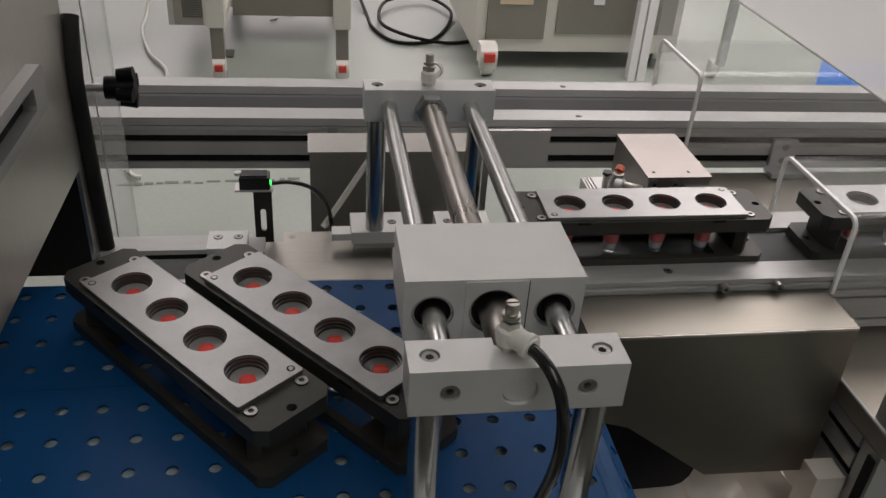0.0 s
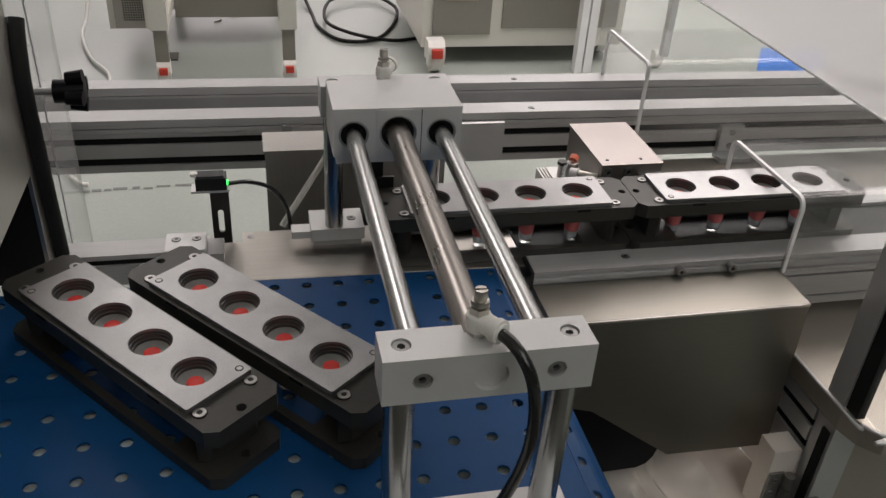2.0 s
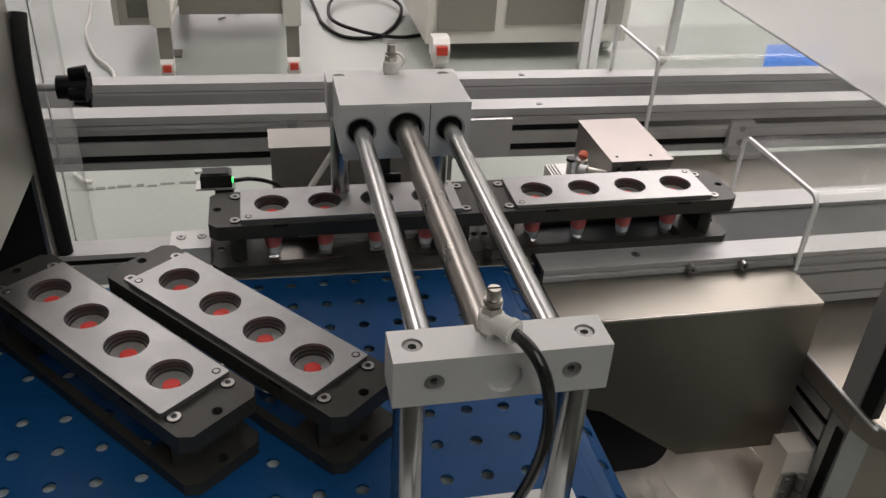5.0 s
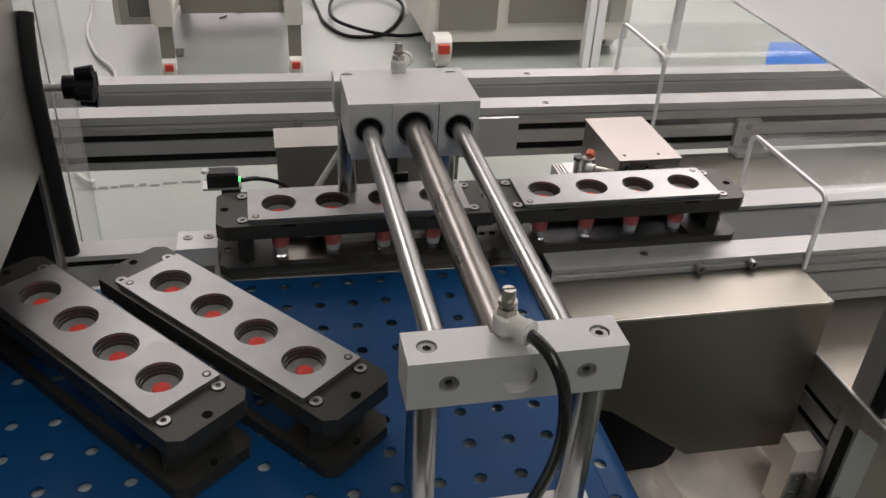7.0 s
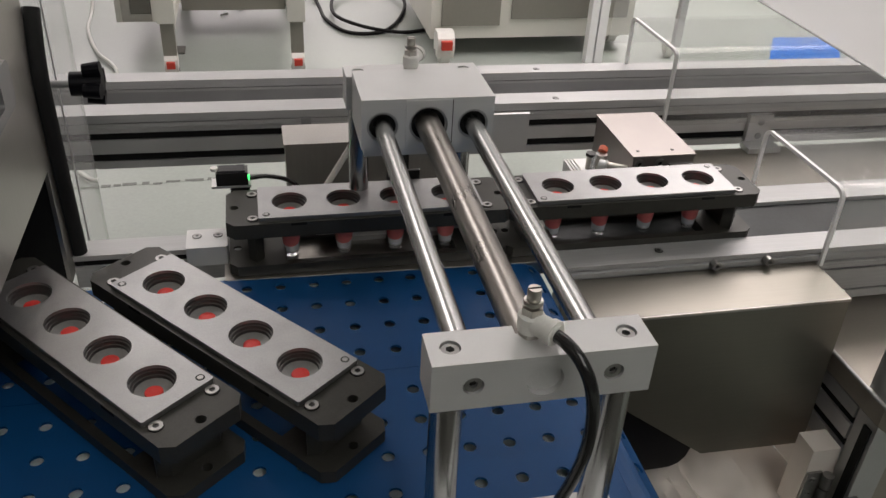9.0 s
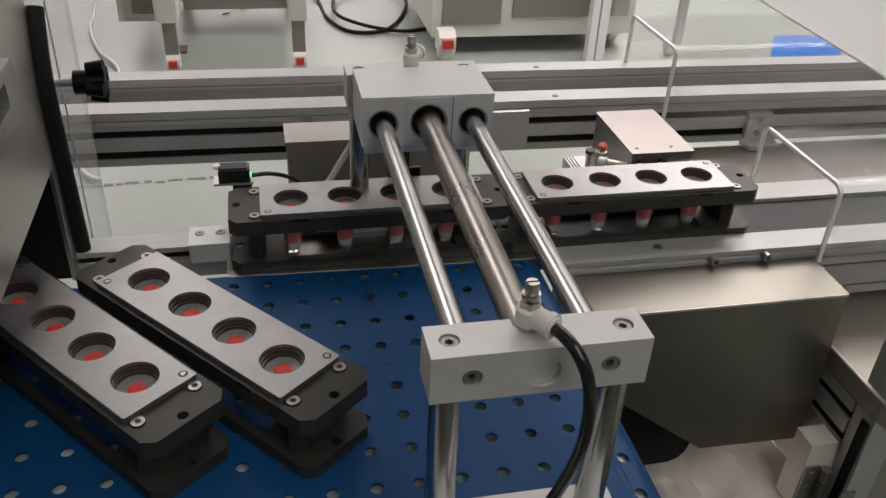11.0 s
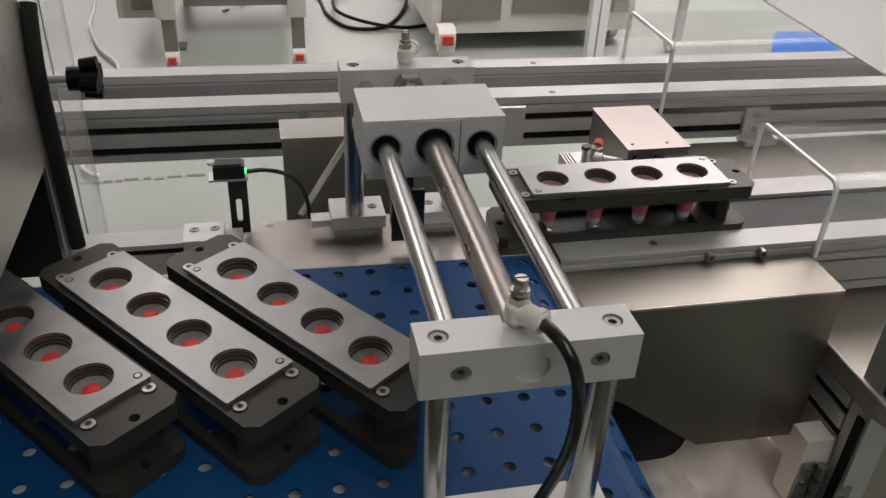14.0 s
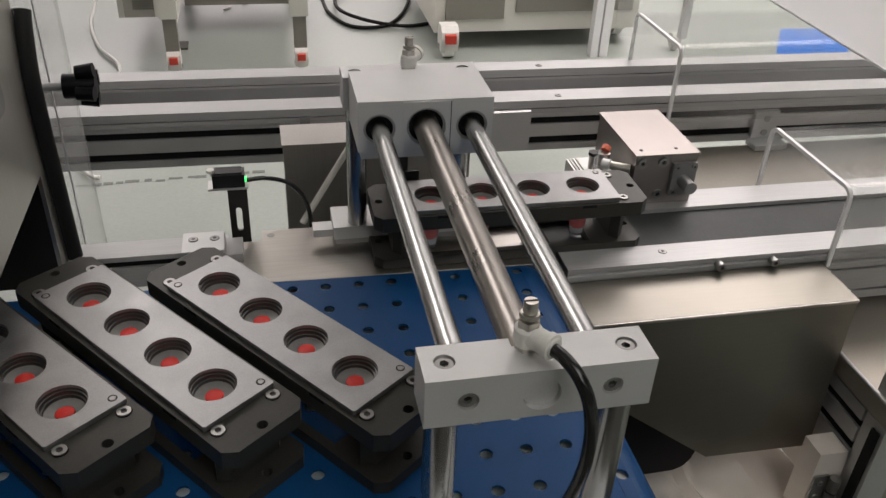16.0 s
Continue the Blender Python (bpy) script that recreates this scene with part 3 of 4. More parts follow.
# ---- puck conveyor ----
conv = thing("puck_conveyor", "aluminium-railed conveyor with dark flat belt", "conveyor")
part("near_rail", plate([(0.365, 0.004), (0.4005, 0.004), (0.4005, -0.006), (0.394, -0.006), (0.394, -0.07), (0.371, -0.07), (0.371, -0.012),
                         (0.365, -0.012), (0.365, -0.006), (0.368, -0.0045), (0.368, -0.003), (0.365, -0.0015)], 0.161, 1.7, axes="yzx"), RAIL_X, conv, "pale aluminium guide rail", bevel=0.0004)
part("far_rail", plate([(0.4765, 0.004), (0.517, 0.004), (0.517, -0.07), (0.4765, -0.07), (0.4765, -0.008), (0.4795, -0.007), (0.4795, -0.004), (0.4765, -0.003)], 0.161, 1.7, axes="yzx"), RAIL_X, conv, "pale aluminium guide rail", bevel=0.0004)
part("flat_belt", box(0.161, 1.7, 0.4008, 0.4762, -0.006, -0.0012), mat("dark_grey_belt", (0.030, 0.034, 0.035), 0.6, 0, 0.1, 300, (1, 1, 1), 0.05, 0.2, 12), conv, "dark grey flat belt")
part("rail_end_cap", box(0.1575, 0.1607, 0.364, 0.4005, -0.03, 0.0045), BLACK_OX, conv)
for x in (0.279, 0.72, 1.2):
    screw_in_bore(x, 0.386, 0.004, 0.0042, conv)
lower = profile("lower_profile", 1.4, 0.04, 0.055, [(0.009, 0.012), (0.041, 0.044)], "aluminium conveyor side profile with fine grooves", pose(0.42, 0.366, -0.018), RAIL_X)
for x in (0.339, 0.405):
    b = thing("side_bolt", "socket-head bolt on the conveyor's flank", "bolt", "flank bolts")
    socket_screw(0.0052, 0.009, b, Matrix.Translation((x, 0.365, -0.004)) @ UPY)

# ---- stainless drive housing below the conveyor ----
housing = thing("drive_housing", "satin stainless sheet-metal drive housing", "machine housing")
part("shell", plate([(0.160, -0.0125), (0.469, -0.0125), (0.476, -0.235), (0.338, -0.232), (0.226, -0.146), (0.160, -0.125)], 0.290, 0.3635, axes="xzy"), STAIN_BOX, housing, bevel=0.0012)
part("top_edge", box(0.160, 0.4688, 0.2885, 0.2899, -0.0165, -0.0130), STAIN, housing)
motor = thing("gear_motor", "black drum motor under the housing", "motor")
part("motor_body", plate([(0.165, -0.1330), (0.226, -0.1485), (0.330, -0.2290), (0.326, -0.244), (0.318, -0.255), (0.306, -0.260), (0.165, -0.264)], 0.300, 0.43, axes="xzy"), BLACK_PL, motor, bevel=0.003)


# ---- steel box with valve fittings on the far rail ----
BRIGHT = mat("bright_satin_steel", (0.34, 0.31, 0.295), 0.40, 0.9, 0.01, 420, (1, 0.04, 1), 0.0, 0.08, 9)
vb = thing("gripper_box", "small satin steel box on the far rail", "actuator")
part("body", box(0.280, 0.359, 0.4905, 0.614, 0.0045, 0.068), BRIGHT, vb, bevel=0.001)
part("lid", box(0.2785, 0.3605, 0.489, 0.6155, 0.068, 0.0715), BRIGHT, vb, "satin steel lid", bevel=0.0008)
for x, z in ((0.288, 0.0612), (0.288, 0.018), (0.3145, 0.0612), (0.3145, 0.018)):
    socket_screw(0.0062, 0.0035, vb, Matrix.Translation((x, 0.4905, z)) @ UPY)
for x in (0.290, 0.335):
    part("lid_screw", rod((x, 0.503, 0.0715), (x, 0.503, 0.0721), 0.0022, 14), BLACK_OX, vb)
part("shaft_flange", box(0.327, 0.3575, 0.484, 0.4903, 0.018, 0.060), ALU_DARK, vb, bevel=0.003)
part("shaft", rod((0.342, 0.462, 0.038), (0.342, 0.484, 0.038), 0.0078, 24), ALU_DARK, vb, "grey steel shaft stub", smooth=True)
for x, z in ((0.3315, 0.0555), (0.3535, 0.0555), (0.3315, 0.0225), (0.3535, 0.0225)):
    socket_screw(0.0034, 0.0025, vb, Matrix.Translation((x, 0.484, z)) @ UPY)
valve = thing("valve_fitting", "cluster of small pneumatic fittings with orange cap", "pneumatic fitting")
part("manifold", box(0.232, 0.276, 0.520, 0.560, 0.0045, 0.036), ALU_BLAST, valve, bevel=0.002)
for k in range(4):
    part("rib", box(0.216 + 0.0042 * k, 0.2182 + 0.0042 * k, 0.514, 0.552, 0.0045, 0.040), PLASTIC_W if k % 2 else ALU_BLAST, valve, "pale moulded rib", bevel=0.0005)
part("push_fitting", rod((0.247, 0.514, 0.030), (0.247, 0.499, 0.026), 0.0080, 20), PLASTIC_W, valve, "white push-in fitting", smooth=True)
part("push_fitting", rod((0.262, 0.520, 0.0445), (0.253, 0.507, 0.040), 0.0068, 20), PLASTIC_W, valve, "white push-in fitting", smooth=True)
part("needle_screw", rod((0.243, 0.532, 0.036), (0.243, 0.532, 0.054), 0.0050, 16), NICKEL, valve, smooth=True)
part("needle_screw", rod((0.243, 0.532, 0.054), (0.243, 0.532, 0.058), 0.0068, 6), BLACK_OX, valve)
part("elbow", rod((0.258, 0.512, 0.048), (0.279, 0.500, 0.048), 0.0062, 18), NICKEL, valve, smooth=True)
part("lock_nut", plate(hexagon(0.0085), 0.0362, 0.0415), NICKEL, valve, loc=(0.255, 0.528, 0))
part("release_ring", rod((0.250, 0.5185, 0.0475), (0.2578, 0.512, 0.048), 0.0075, 18), ALU_BLAST, valve, smooth=True)
part("elbow", rod((0.255, 0.528, 0.042), (0.255, 0.528, 0.058), 0.0075, 18), NICKEL, valve, smooth=True)
part("elbow", rod((0.270, 0.512, 0.036), (0.270, 0.495, 0.033), 0.0085, 18), NICKEL, valve, smooth=True)
part("cap", rod((0.2565, 0.531, 0.0585), (0.2605, 0.536, 0.0620), 0.0058, 18), ORANGE, valve, "orange cap", smooth=True)
part("tube", hose([(0.252, 0.530, 0.058), (0.243, 0.522, 0.052), (0.236, 0.505, 0.035), (0.232, 0.500, 0.012)], 0.0028, 10), CLEAR, valve, smooth=True)

# ---- photo sensor on a slotted bracket ----
ps = thing("photo_sensor", "black photoelectric sensor on a slotted bracket", "sensor")
part("upright", plate([(-0.193, -0.03), (-0.172, -0.03), (-0.172, 0.058), (-0.193, 0.058)], 0.500, 0.503,
     [rounded(-0.1860, -0.1795, 0.000, 0.030, 0.003, 4)], axes="xzy"), BLACK_OX, ps, "black slotted bracket")
part("shelf", box(-0.2125, -0.170, 0.490, 0.510, 0.058, 0.0605), ALU, ps, bevel=0.0006)
part("body", box(-0.207, -0.173, 0.4905, 0.5095, 0.0607, 0.0755), BLACK_OX, ps, bevel=0.0015)
part("top_cover", box(-0.205, -0.176, 0.493, 0.508, 0.0756, 0.0775), mat("smoked_cover", (0.05, 0.05, 0.055), 0.15), ps, bevel=0.0008)
part("dial", rod((-0.2085, 0.500, 0.0757), (-0.2085, 0.500, 0.0790), 0.0042, 16), PLASTIC_W, ps, smooth=True)
part("indicator", box(-0.1729, -0.1713, 0.4925, 0.4965, 0.066, 0.0705), LED, ps, "green glowing indicator lamp")
part("cable", hose([(-0.172, 0.500, 0.064), (-0.150, 0.502, 0.064), (-0.125, 0.508, 0.052), (-0.108, 0.512, 0.026), (-0.103, 0.515, -0.01), (-0.102, 0.52, -0.08)], 0.0026, 10), HOSE, ps, "black sensor cable", smooth=True)

# ---- stainless box and plate behind the slide ----
BOXM = mat("brushed_box_steel", (0.40, 0.385, 0.36), 0.38, 0.85, 0.05, 420, (1, 1, 0.04), 0.0, 0.12, 9)
rb = thing("control_box", "brushed stainless box under the rear rail", "machine housing")
part("body", box(-0.128, 0.105, 0.600, 0.652, -0.30, 0.052), BOXM, rb, bevel=0.0015)
part("lid", box(-0.130, 0.107, 0.598, 0.6555, 0.0522, 0.0555), BOXM, rb, bevel=0.001)
pl = tagged(part("mounting_plate", box(0.110, 0.2010, 0.657, 0.663, 0.0015, 0.0575), ALU, bevel=0.001), "pale grey aluminium mounting plate", "metal plate")
st = tagged(part("stay_rod", rod((-0.113, 0.52, -0.008), (-0.034, 0.566, 0.095), 0.0038, 14), PLASTIC_W, smooth=True), "thin pale stay rod beside the steel box", "rod")
jb = thing("joint_bracket", "aluminium corner bracket with bolts on the beam", "bracket")
part("upright", box(0.555, 0.593, 0.686, 0.6942, -0.0145, 0.027), ALU, jb, bevel=0.001)
part("tab", box(0.548, 0.600, 0.659, 0.6858, -0.0222, -0.0145), ALU, jb, bevel=0.001)
for z in (0.016, -0.006):
    part("bolt", rod((0.574, 0.6845, z), (0.574, 0.686, z), 0.005, 18), ALU_DARK, jb)
rd = tagged(part("rear_deck", box(0.362, 1.2, 0.5185, 0.6820, -0.030, -0.0235), mat("brown_grey_deck", (0.25, 0.23, 0.20), 0.5, 0.3, 0.05, 200, (1, 1, 1), 0.02, 0.1, 5, rvar=0.05), bevel=0.001), "brownish stainless deck plate behind the conveyor", "deck")
rest = thing("rail_clip", "small steel clip on the rear rail", "bracket")
part("clip", box(-0.103, -0.090, 0.692, 0.6988, 0.036, 0.047), ALU_DARK, rest, bevel=0.001)


# ---- clear acrylic covers ----
def cover(name, x, length, y0, y1, z0, z1, r, zn):
    t = thing(name, "clear acrylic tunnel cover with frosted cut edges", "acrylic cover", "tunnel covers")
    def arch(d):
        pts = [(y0 + d, zn)]
        for cx, a in ((y0 + r, 180), (y1 - r, 90)):
            for i in range(7):
                g = radians(a - 90 * i / 6)
                pts.append((cx + (r - d) * math.cos(g), z1 - r + (r - d) * math.sin(g)))
        pts.append((y1 - d, z0))
        return pts
    def shell(xa, xb):
        bm = bmesh.new()
        rows = [[bm.verts.new((xx, y, z)) for y, z in arch(d)] for xx, d in ((xa, 0), (xb, 0), (xb, 0.0042), (xa, 0.0042))]
        n = len(rows[0])
        for a, b in ((0, 1), (1, 2), (2, 3), (3, 0)):
            for k in range(n - 1):
                bm.faces.new((rows[a][k], rows[a][k + 1], rows[b][k + 1], rows[b][k]))
        for k in (0, n - 1):
            bm.faces.new([rr[k] for rr in rows])
        return bm
    sheet = part("sheet", shell(x + 0.0047, x + length), VEILED, t)
    sheet.visible_shadow = False
    part("cut_edge", shell(x, x + 0.0045), ACRYL_EDGE, t, "frosted white cut edge")
    return t


cover("acrylic_cover", 0.475, 1.6, 0.360, 0.531, -0.0175, 0.083, 0.014, -0.0178)
cover("acrylic_cover", 0.410, 1.7, 0.6775, 0.837, 0.0562, 0.132, 0.012, 0.020)

# ---- left housing wall with the tunnel opening ----
lw = thing("housing_wall", "brushed stainless housing wall with a tunnel opening", "machine housing")
part("panel", plate([(-0.40, -0.02), (0.02, -0.02), (0.02, 0.113), (0.441, 0.113), (0.441, -0.02), (0.474, -0.02), (0.474, 0.60), (-0.40, 0.60)], -0.366, -0.362, axes="yzx"), STAIN_Y, lw, "brushed stainless panel with rectangular opening", bevel=0.0006)
part("edge_strip", hose([(-0.357, 0.4745, -0.014), (-0.357, 0.4705, 0.0375), (-0.357, 0.4650, 0.1396), (-0.357, 0.4640, 0.1941), (-0.357, 0.4700, 0.2235), (-0.357, 0.4800, 0.2500), (-0.357, 0.4860, 0.2600)], 0.0090, 16), RUBBER, lw, "black rubber edge strip", smooth=True)
# tunnel closed with plain black sheets; the darkness inside is in their colour
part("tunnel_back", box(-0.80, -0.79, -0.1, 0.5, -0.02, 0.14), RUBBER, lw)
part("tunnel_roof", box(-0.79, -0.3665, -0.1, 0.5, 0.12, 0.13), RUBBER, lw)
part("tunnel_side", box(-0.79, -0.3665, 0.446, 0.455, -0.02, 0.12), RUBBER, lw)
knob = thing("clamp_knob", "black plastic star knob on a steel stud", "knob")
part("stud", rod((-0.3655, 0.512, 0.175), (-0.325, 0.512, 0.175), 0.0042, 16), ALU_DARK, knob, smooth=True)
part("hub", rod((-0.340, 0.512, 0.175), (-0.309, 0.512, 0.175), 0.0125, 24), BLACK_PL, knob, smooth=True)
for a in range(4):
    g = radians(8 + 90 * a)
    part("lobe", rod((-0.326, 0.512 + 0.0145 * math.cos(g), 0.175 + 0.0145 * math.sin(g)), (-0.309, 0.512 + 0.0165 * math.cos(g), 0.175 + 0.0165 * math.sin(g)), 0.0070, 18, r1=0.0078), BLACK_PL, knob, bevel=0.002)
win = thing("side_window", "clear acrylic side window beside the rubber edge", "window")
pane = part("pane", box(-0.3645, -0.3605, 0.4760, 0.652, -0.12, 0.55), HAZED, win)
pane.visible_shadow = False
part("pane_edge", box(-0.3645, -0.3605, 0.6522, 0.6532, -0.12, 0.55), ACRYL, win)
part("joint_strip", box(-0.3603, -0.3590, 0.5400, 0.5425, -0.12, 0.55), ALU, win, "bright thin metal joint strip")
hd = thing("pull_handle", "dark steel frame handle on the housing wall", "handle")
part("grip", plate(rounded(0.12, 0.352, 0.222, 0.262, 0.008, 4), -0.3615, -0.350, [rounded(0.13, 0.318, 0.232, 0.252, 0.004, 4)], axes="yzx"), ALU_DARK, hd, bevel=0.0015)
# black sheet in place of the shade behind the grip
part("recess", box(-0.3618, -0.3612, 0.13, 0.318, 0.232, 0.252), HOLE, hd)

# ---- machine deck, doors and sheet at the right ----
deck = thing("machine_deck", "stainless deck plate with a rounded dark edge", "deck")
part("deck_plate", plate([(0.484, 0.205), (0.492, 0.178), (0.510, 0.160), (0.540, 0.150), (1.6, 0.150), (1.6, 0.62), (0.484, 0.62)], -0.128, -0.100), DECKM, deck, bevel=0.002)
part("edge_trim", hose([(0.483, 0.62, -0.099), (0.483, 0.215, -0.099), (0.491, 0.178, -0.099), (0.510, 0.158, -0.099), (0.545, 0.149, -0.099), (1.2, 0.149, -0.099)], 0.0022, 8, 6), ALU, deck, "bright bent rim")
profile("deck_profile", 0.50, 0.04, 0.085, [(0.017, 0.028), (0.050, 0.062)], "aluminium frame profile with two dark slots", pose(0.484, 0.74, -0.130, rz=-90), ALU)
post = thing("corner_post", "aluminium corner post with black door seal", "post")
part("post_profile", box(0.4855, 0.520, 0.205, 0.238, FZ, -0.130), ALU, post, bevel=0.002)
part("post_seal", box(0.4825, 0.4853, 0.210, 0.222, FZ, -0.140), RUBBER, post)
door = thing("glass_door", "glazed machine door in a slim aluminium frame", "door")
part("frame_stile", box(0.4845, 0.494, 0.206, 0.236, -0.0965, 0.60), ALU, door, "slim aluminium frame", bevel=0.002)
part("seal", box(0.487, 0.497, 0.186, 0.2055, -0.0965, 0.60), RUBBER, door, "black rubber seal")
g = part("pane", box(0.490, 0.495, -0.30, 0.1855, -0.090, 0.60), ACRYL, door, "clear glass pane")
g.visible_shadow = False
low = tagged(part("stainless_cladding", box(0.5205, 1.25, 0.222, 0.226, FZ, -0.1305), DECKM), "plain stainless panel below the deck", "machine panel")
hinge = thing("hinge", "bright steel butt hinge with screws", "hinge")
part("leaf", box(0.447, 0.4655, 0.2325, 0.2355, -0.285, -0.225), SCREW, hinge, bevel=0.001)
part("leaf", box(0.478, 0.497, 0.2015, 0.2045, -0.300, -0.240), SCREW, hinge, bevel=0.001)
for k in range(3):
    part("knuckle", rod((0.4715, 0.2285, -0.290 + 0.022 * k), (0.4715, 0.2285, -0.2705 + 0.022 * k), 0.0065, 16), SCREW, hinge, smooth=True)
for x, z in ((0.455, -0.236), (0.455, -0.258), (0.487, -0.252)):
    y = 0.2325 if x < 0.47 else 0.2015
    socket_screw(0.0040, 0.0022, hinge, Matrix.Translation((x, y, z)) @ UPY)
foil = bmesh.new()
NX, NY = 48, 70
grid = [[foil.verts.new((0.10 + 0.3835 * i / NX, 0.236 + 0.464 * j / NY, -0.297 + 0.013 * noise.noise(Vector((i * 0.17, j * 0.13, 2))) + 0.010 * abs(noise.noise(Vector((i * 0.32, j * 0.09, 7))))))
         for j in range(NY + 1)] for i in range(NX + 1)]
for i in range(NX):
    for j in range(NY):
        foil.faces.new((grid[i][j], grid[i + 1][j], grid[i + 1][j + 1], grid[i][j + 1]))
sheet = tagged(part("lower_sheet", foil, FOIL, smooth=True), "shiny crinkled stainless sheet below the drive", "metal sheet", kind="structure")
# added dark plate, there only so the housing front reflects something dark
tagged(part("added_dark_floor", box(-0.80, 0.4835, -0.75, 0.30, -0.325, -0.312), mat("dark_olive_reflection_plate", (0.060, 0.060, 0.050), 0.5, 0.3, 0.05, 200, (1, 1, 1), 0.0, 0.1, 6)), "added dark plate that keeps the housing's reflections dark", "machine floor", kind="structure")
sp = tagged(part("steel_sheet", box(0.4855, 0.4885, 0.240, 0.74, -0.2955, -0.2155), FOIL), "bright steel sheet below the frame profile", "metal sheet")
bk = tagged(part("door_bracket", box(0.446, 0.4815, 0.2365, 0.268, -0.2955, -0.192), FOIL, bevel=0.002), "folded steel bracket beside the corner post", "bracket")

# ---- white guard panel in the upper right ----
gpn = thing("safety_guard", "milky white acrylic safety guard above the rails", "safety guard")
GUARD = Matrix.Translation((0.5383, 0, 0)) @ Matrix.Rotation(radians(17.17), 4, "Z")
# far length and height are unseen, added to screen off the main lamp
part("sheet", plate([(0.251, 0.2205), (1.30, 0.3873), (1.30, 1.0), (0.251, 1.0)], 0.0, 0.005, axes="yzx"), MILK, gpn, bevel=0.001).matrix_basis = GUARD
part("rim", plate([(0.251, 0.2188), (1.30, 0.3856), (1.30, 0.3871), (0.251, 0.2203)], -0.0005, 0.0055, axes="yzx"), ACRYL_EDGE, gpn).matrix_basis = GUARD


# ---- puck carriers ----
HP = 0.0572            # pitch of the four cups
LX, LY = 0.1515, 0.0376


def puck(m):
    t = thing("puck_carrier", "dark anodised puck carrier with silver cover and four clear cups", "puck carrier", "puck carriers", m=m)
    cx = [(-1.5 + i) * HP for i in range(4)]
    ends = [circle(sx * 0.1430, 0, 0.0044, 16) for sx in (-1, 1)]
    window = [(-0.092, -0.0295), (0.092, -0.0295), (0.092, 0.0295), (-0.092, 0.0295)]
    part("base_plate", plate(chamfered(LX, LY, 0.0085), 0.0, 0.0120, ends + [window]), CARBON, t, "dark base frame open in the middle", bevel=0.0008)
    for sx in (-1, 1):
        lo, hi = sorted((sx * 0.1150, sx * 0.1310))
        part("leg", plate(chamfered((hi - lo) / 2, 0.0315, 0.0085), 0.0121, 0.0454), CARBON, t, bevel=0.0008, loc=((lo + hi) / 2, 0, 0))
    part("top_block", plate(chamfered(LX, LY, 0.0085), 0.0455, 0.0620, ends + [circle(x, 0, 0.0190, 28) for x in cx]), CARBON, t, bevel=0.0010)
    part("cover_plate", plate(chamfered(0.1185, 0.0333, 0.0015), 0.0622, 0.0668, [circle(x, 0, 0.0184, 36) for x in cx]), COVER, t, "worn silver cover plate with four holes", bevel=0.0006)
    for x in (-0.078, 0.082):
        for sy in (-1, 1):
            # notches are only black patches, their shade in the colour
            part("pry_notch", box(x - 0.008, x + 0.008, sy * LY - 0.0004, sy * LY + 0.0004, 0.0588, 0.0618), HOLE, t)
    for x in cx:
        part("cup_holder", lathe([(0.0189, 0.0640), (0.0182, 0.0640), (0.0180, 0.0622), (0.0170, 0.0619), (0.0166, 0.0590), (0.0156, 0.0587), (0.0151, 0.0550), (0.0160, 0.0500), (0.0189, 0.0465)], 28, at=(x, 0, 0)), INSERT, t, "dark stepped steel insert", smooth=True)
        part("cup_floor", lathe([(0, 0.0545), (0.0075, 0.0545), (0.0152, 0.0562)], 24, at=(x, 0, 0)), CUP_FLOOR, t, "frosted grey cup mouth", smooth=True)
        part("filling", lathe([(0, 0.0566), (0.0050, 0.0563), (0.0070, 0.0555), (0.0077, 0.0535)], 22, at=(x, 0, 0)), RED, t, "glossy red filling", smooth=True)
        part("cup", lathe([(0, 0.0006), (0.0068, 0.0006), (0.0072, 0.0013), (0.0078, 0.0075), (0.0074, 0.0075), (0.0068, 0.0045), (0, 0.0045)], 22, at=(x, 0, 0)), CLEAR, t, "clear plastic cup tip", smooth=True)
        part("cup_tip", lathe([(0, 0.0060), (0.0075, 0.0060), (0.0096, 0.0240)], 22, at=(x, 0, 0)), PALE, t, "pale blue-grey translucent cup wall", smooth=True)
        bm = bmesh.new()
        n = 22
        lo = [bm.verts.new((x + 0.0092 * math.cos(2 * math.pi * i / n), 0.0092 * math.sin(2 * math.pi * i / n), 0.0180 - 0.0032 * math.cos(2 * math.pi * i / n + 1.9))) for i in range(n)]
        hi = [bm.verts.new((x + 0.0120 * math.cos(2 * math.pi * i / n), 0.0120 * math.sin(2 * math.pi * i / n), 0.0460)) for i in range(n)]
        for i in range(n):
            bm.faces.new((lo[i], lo[(i + 1) % n], hi[(i + 1) % n], hi[i]))
        part("filled_wall", bm, RED_SKIN, t, "red filled cup wall", smooth=True)
    for sx in (-1, 1):
        for sy in (-1, 1):
            part("bore", plate(circle(0, 0, 0.0060, 22), 0.0, 0.0004, [circle(0, 0, 0.0052, 22)]), HOLE, t, loc=(sx * 0.1245, sy * 0.0258, 0.0620))
            socket_screw(0.0053, 0.0014, t, Matrix.Translation((sx * 0.1245, sy * 0.0258, 0.0620)))
    for x, y in ((0.1105, 0.0262), (-0.1105, -0.0262)):
        part("dowel", lathe([(0, 0.0006), (0.0022, 0.0006), (0.0028, 0.0)], 14), SCREW, t, loc=(x, y, 0.0668))
        part("dowel_bore", plate(circle(0, 0, 0.0036, 16), 0.0, 0.0002, [circle(0, 0, 0.0028, 16)]), HOLE, t, loc=(x, y, 0.0668))
    return t


puck_a = puck(pose(-0.237, 0.2345, 0, rz=-49.5))
puck_b = copy_thing(puck_a, pose(-0.1265, 0.239, 0, rz=-49))
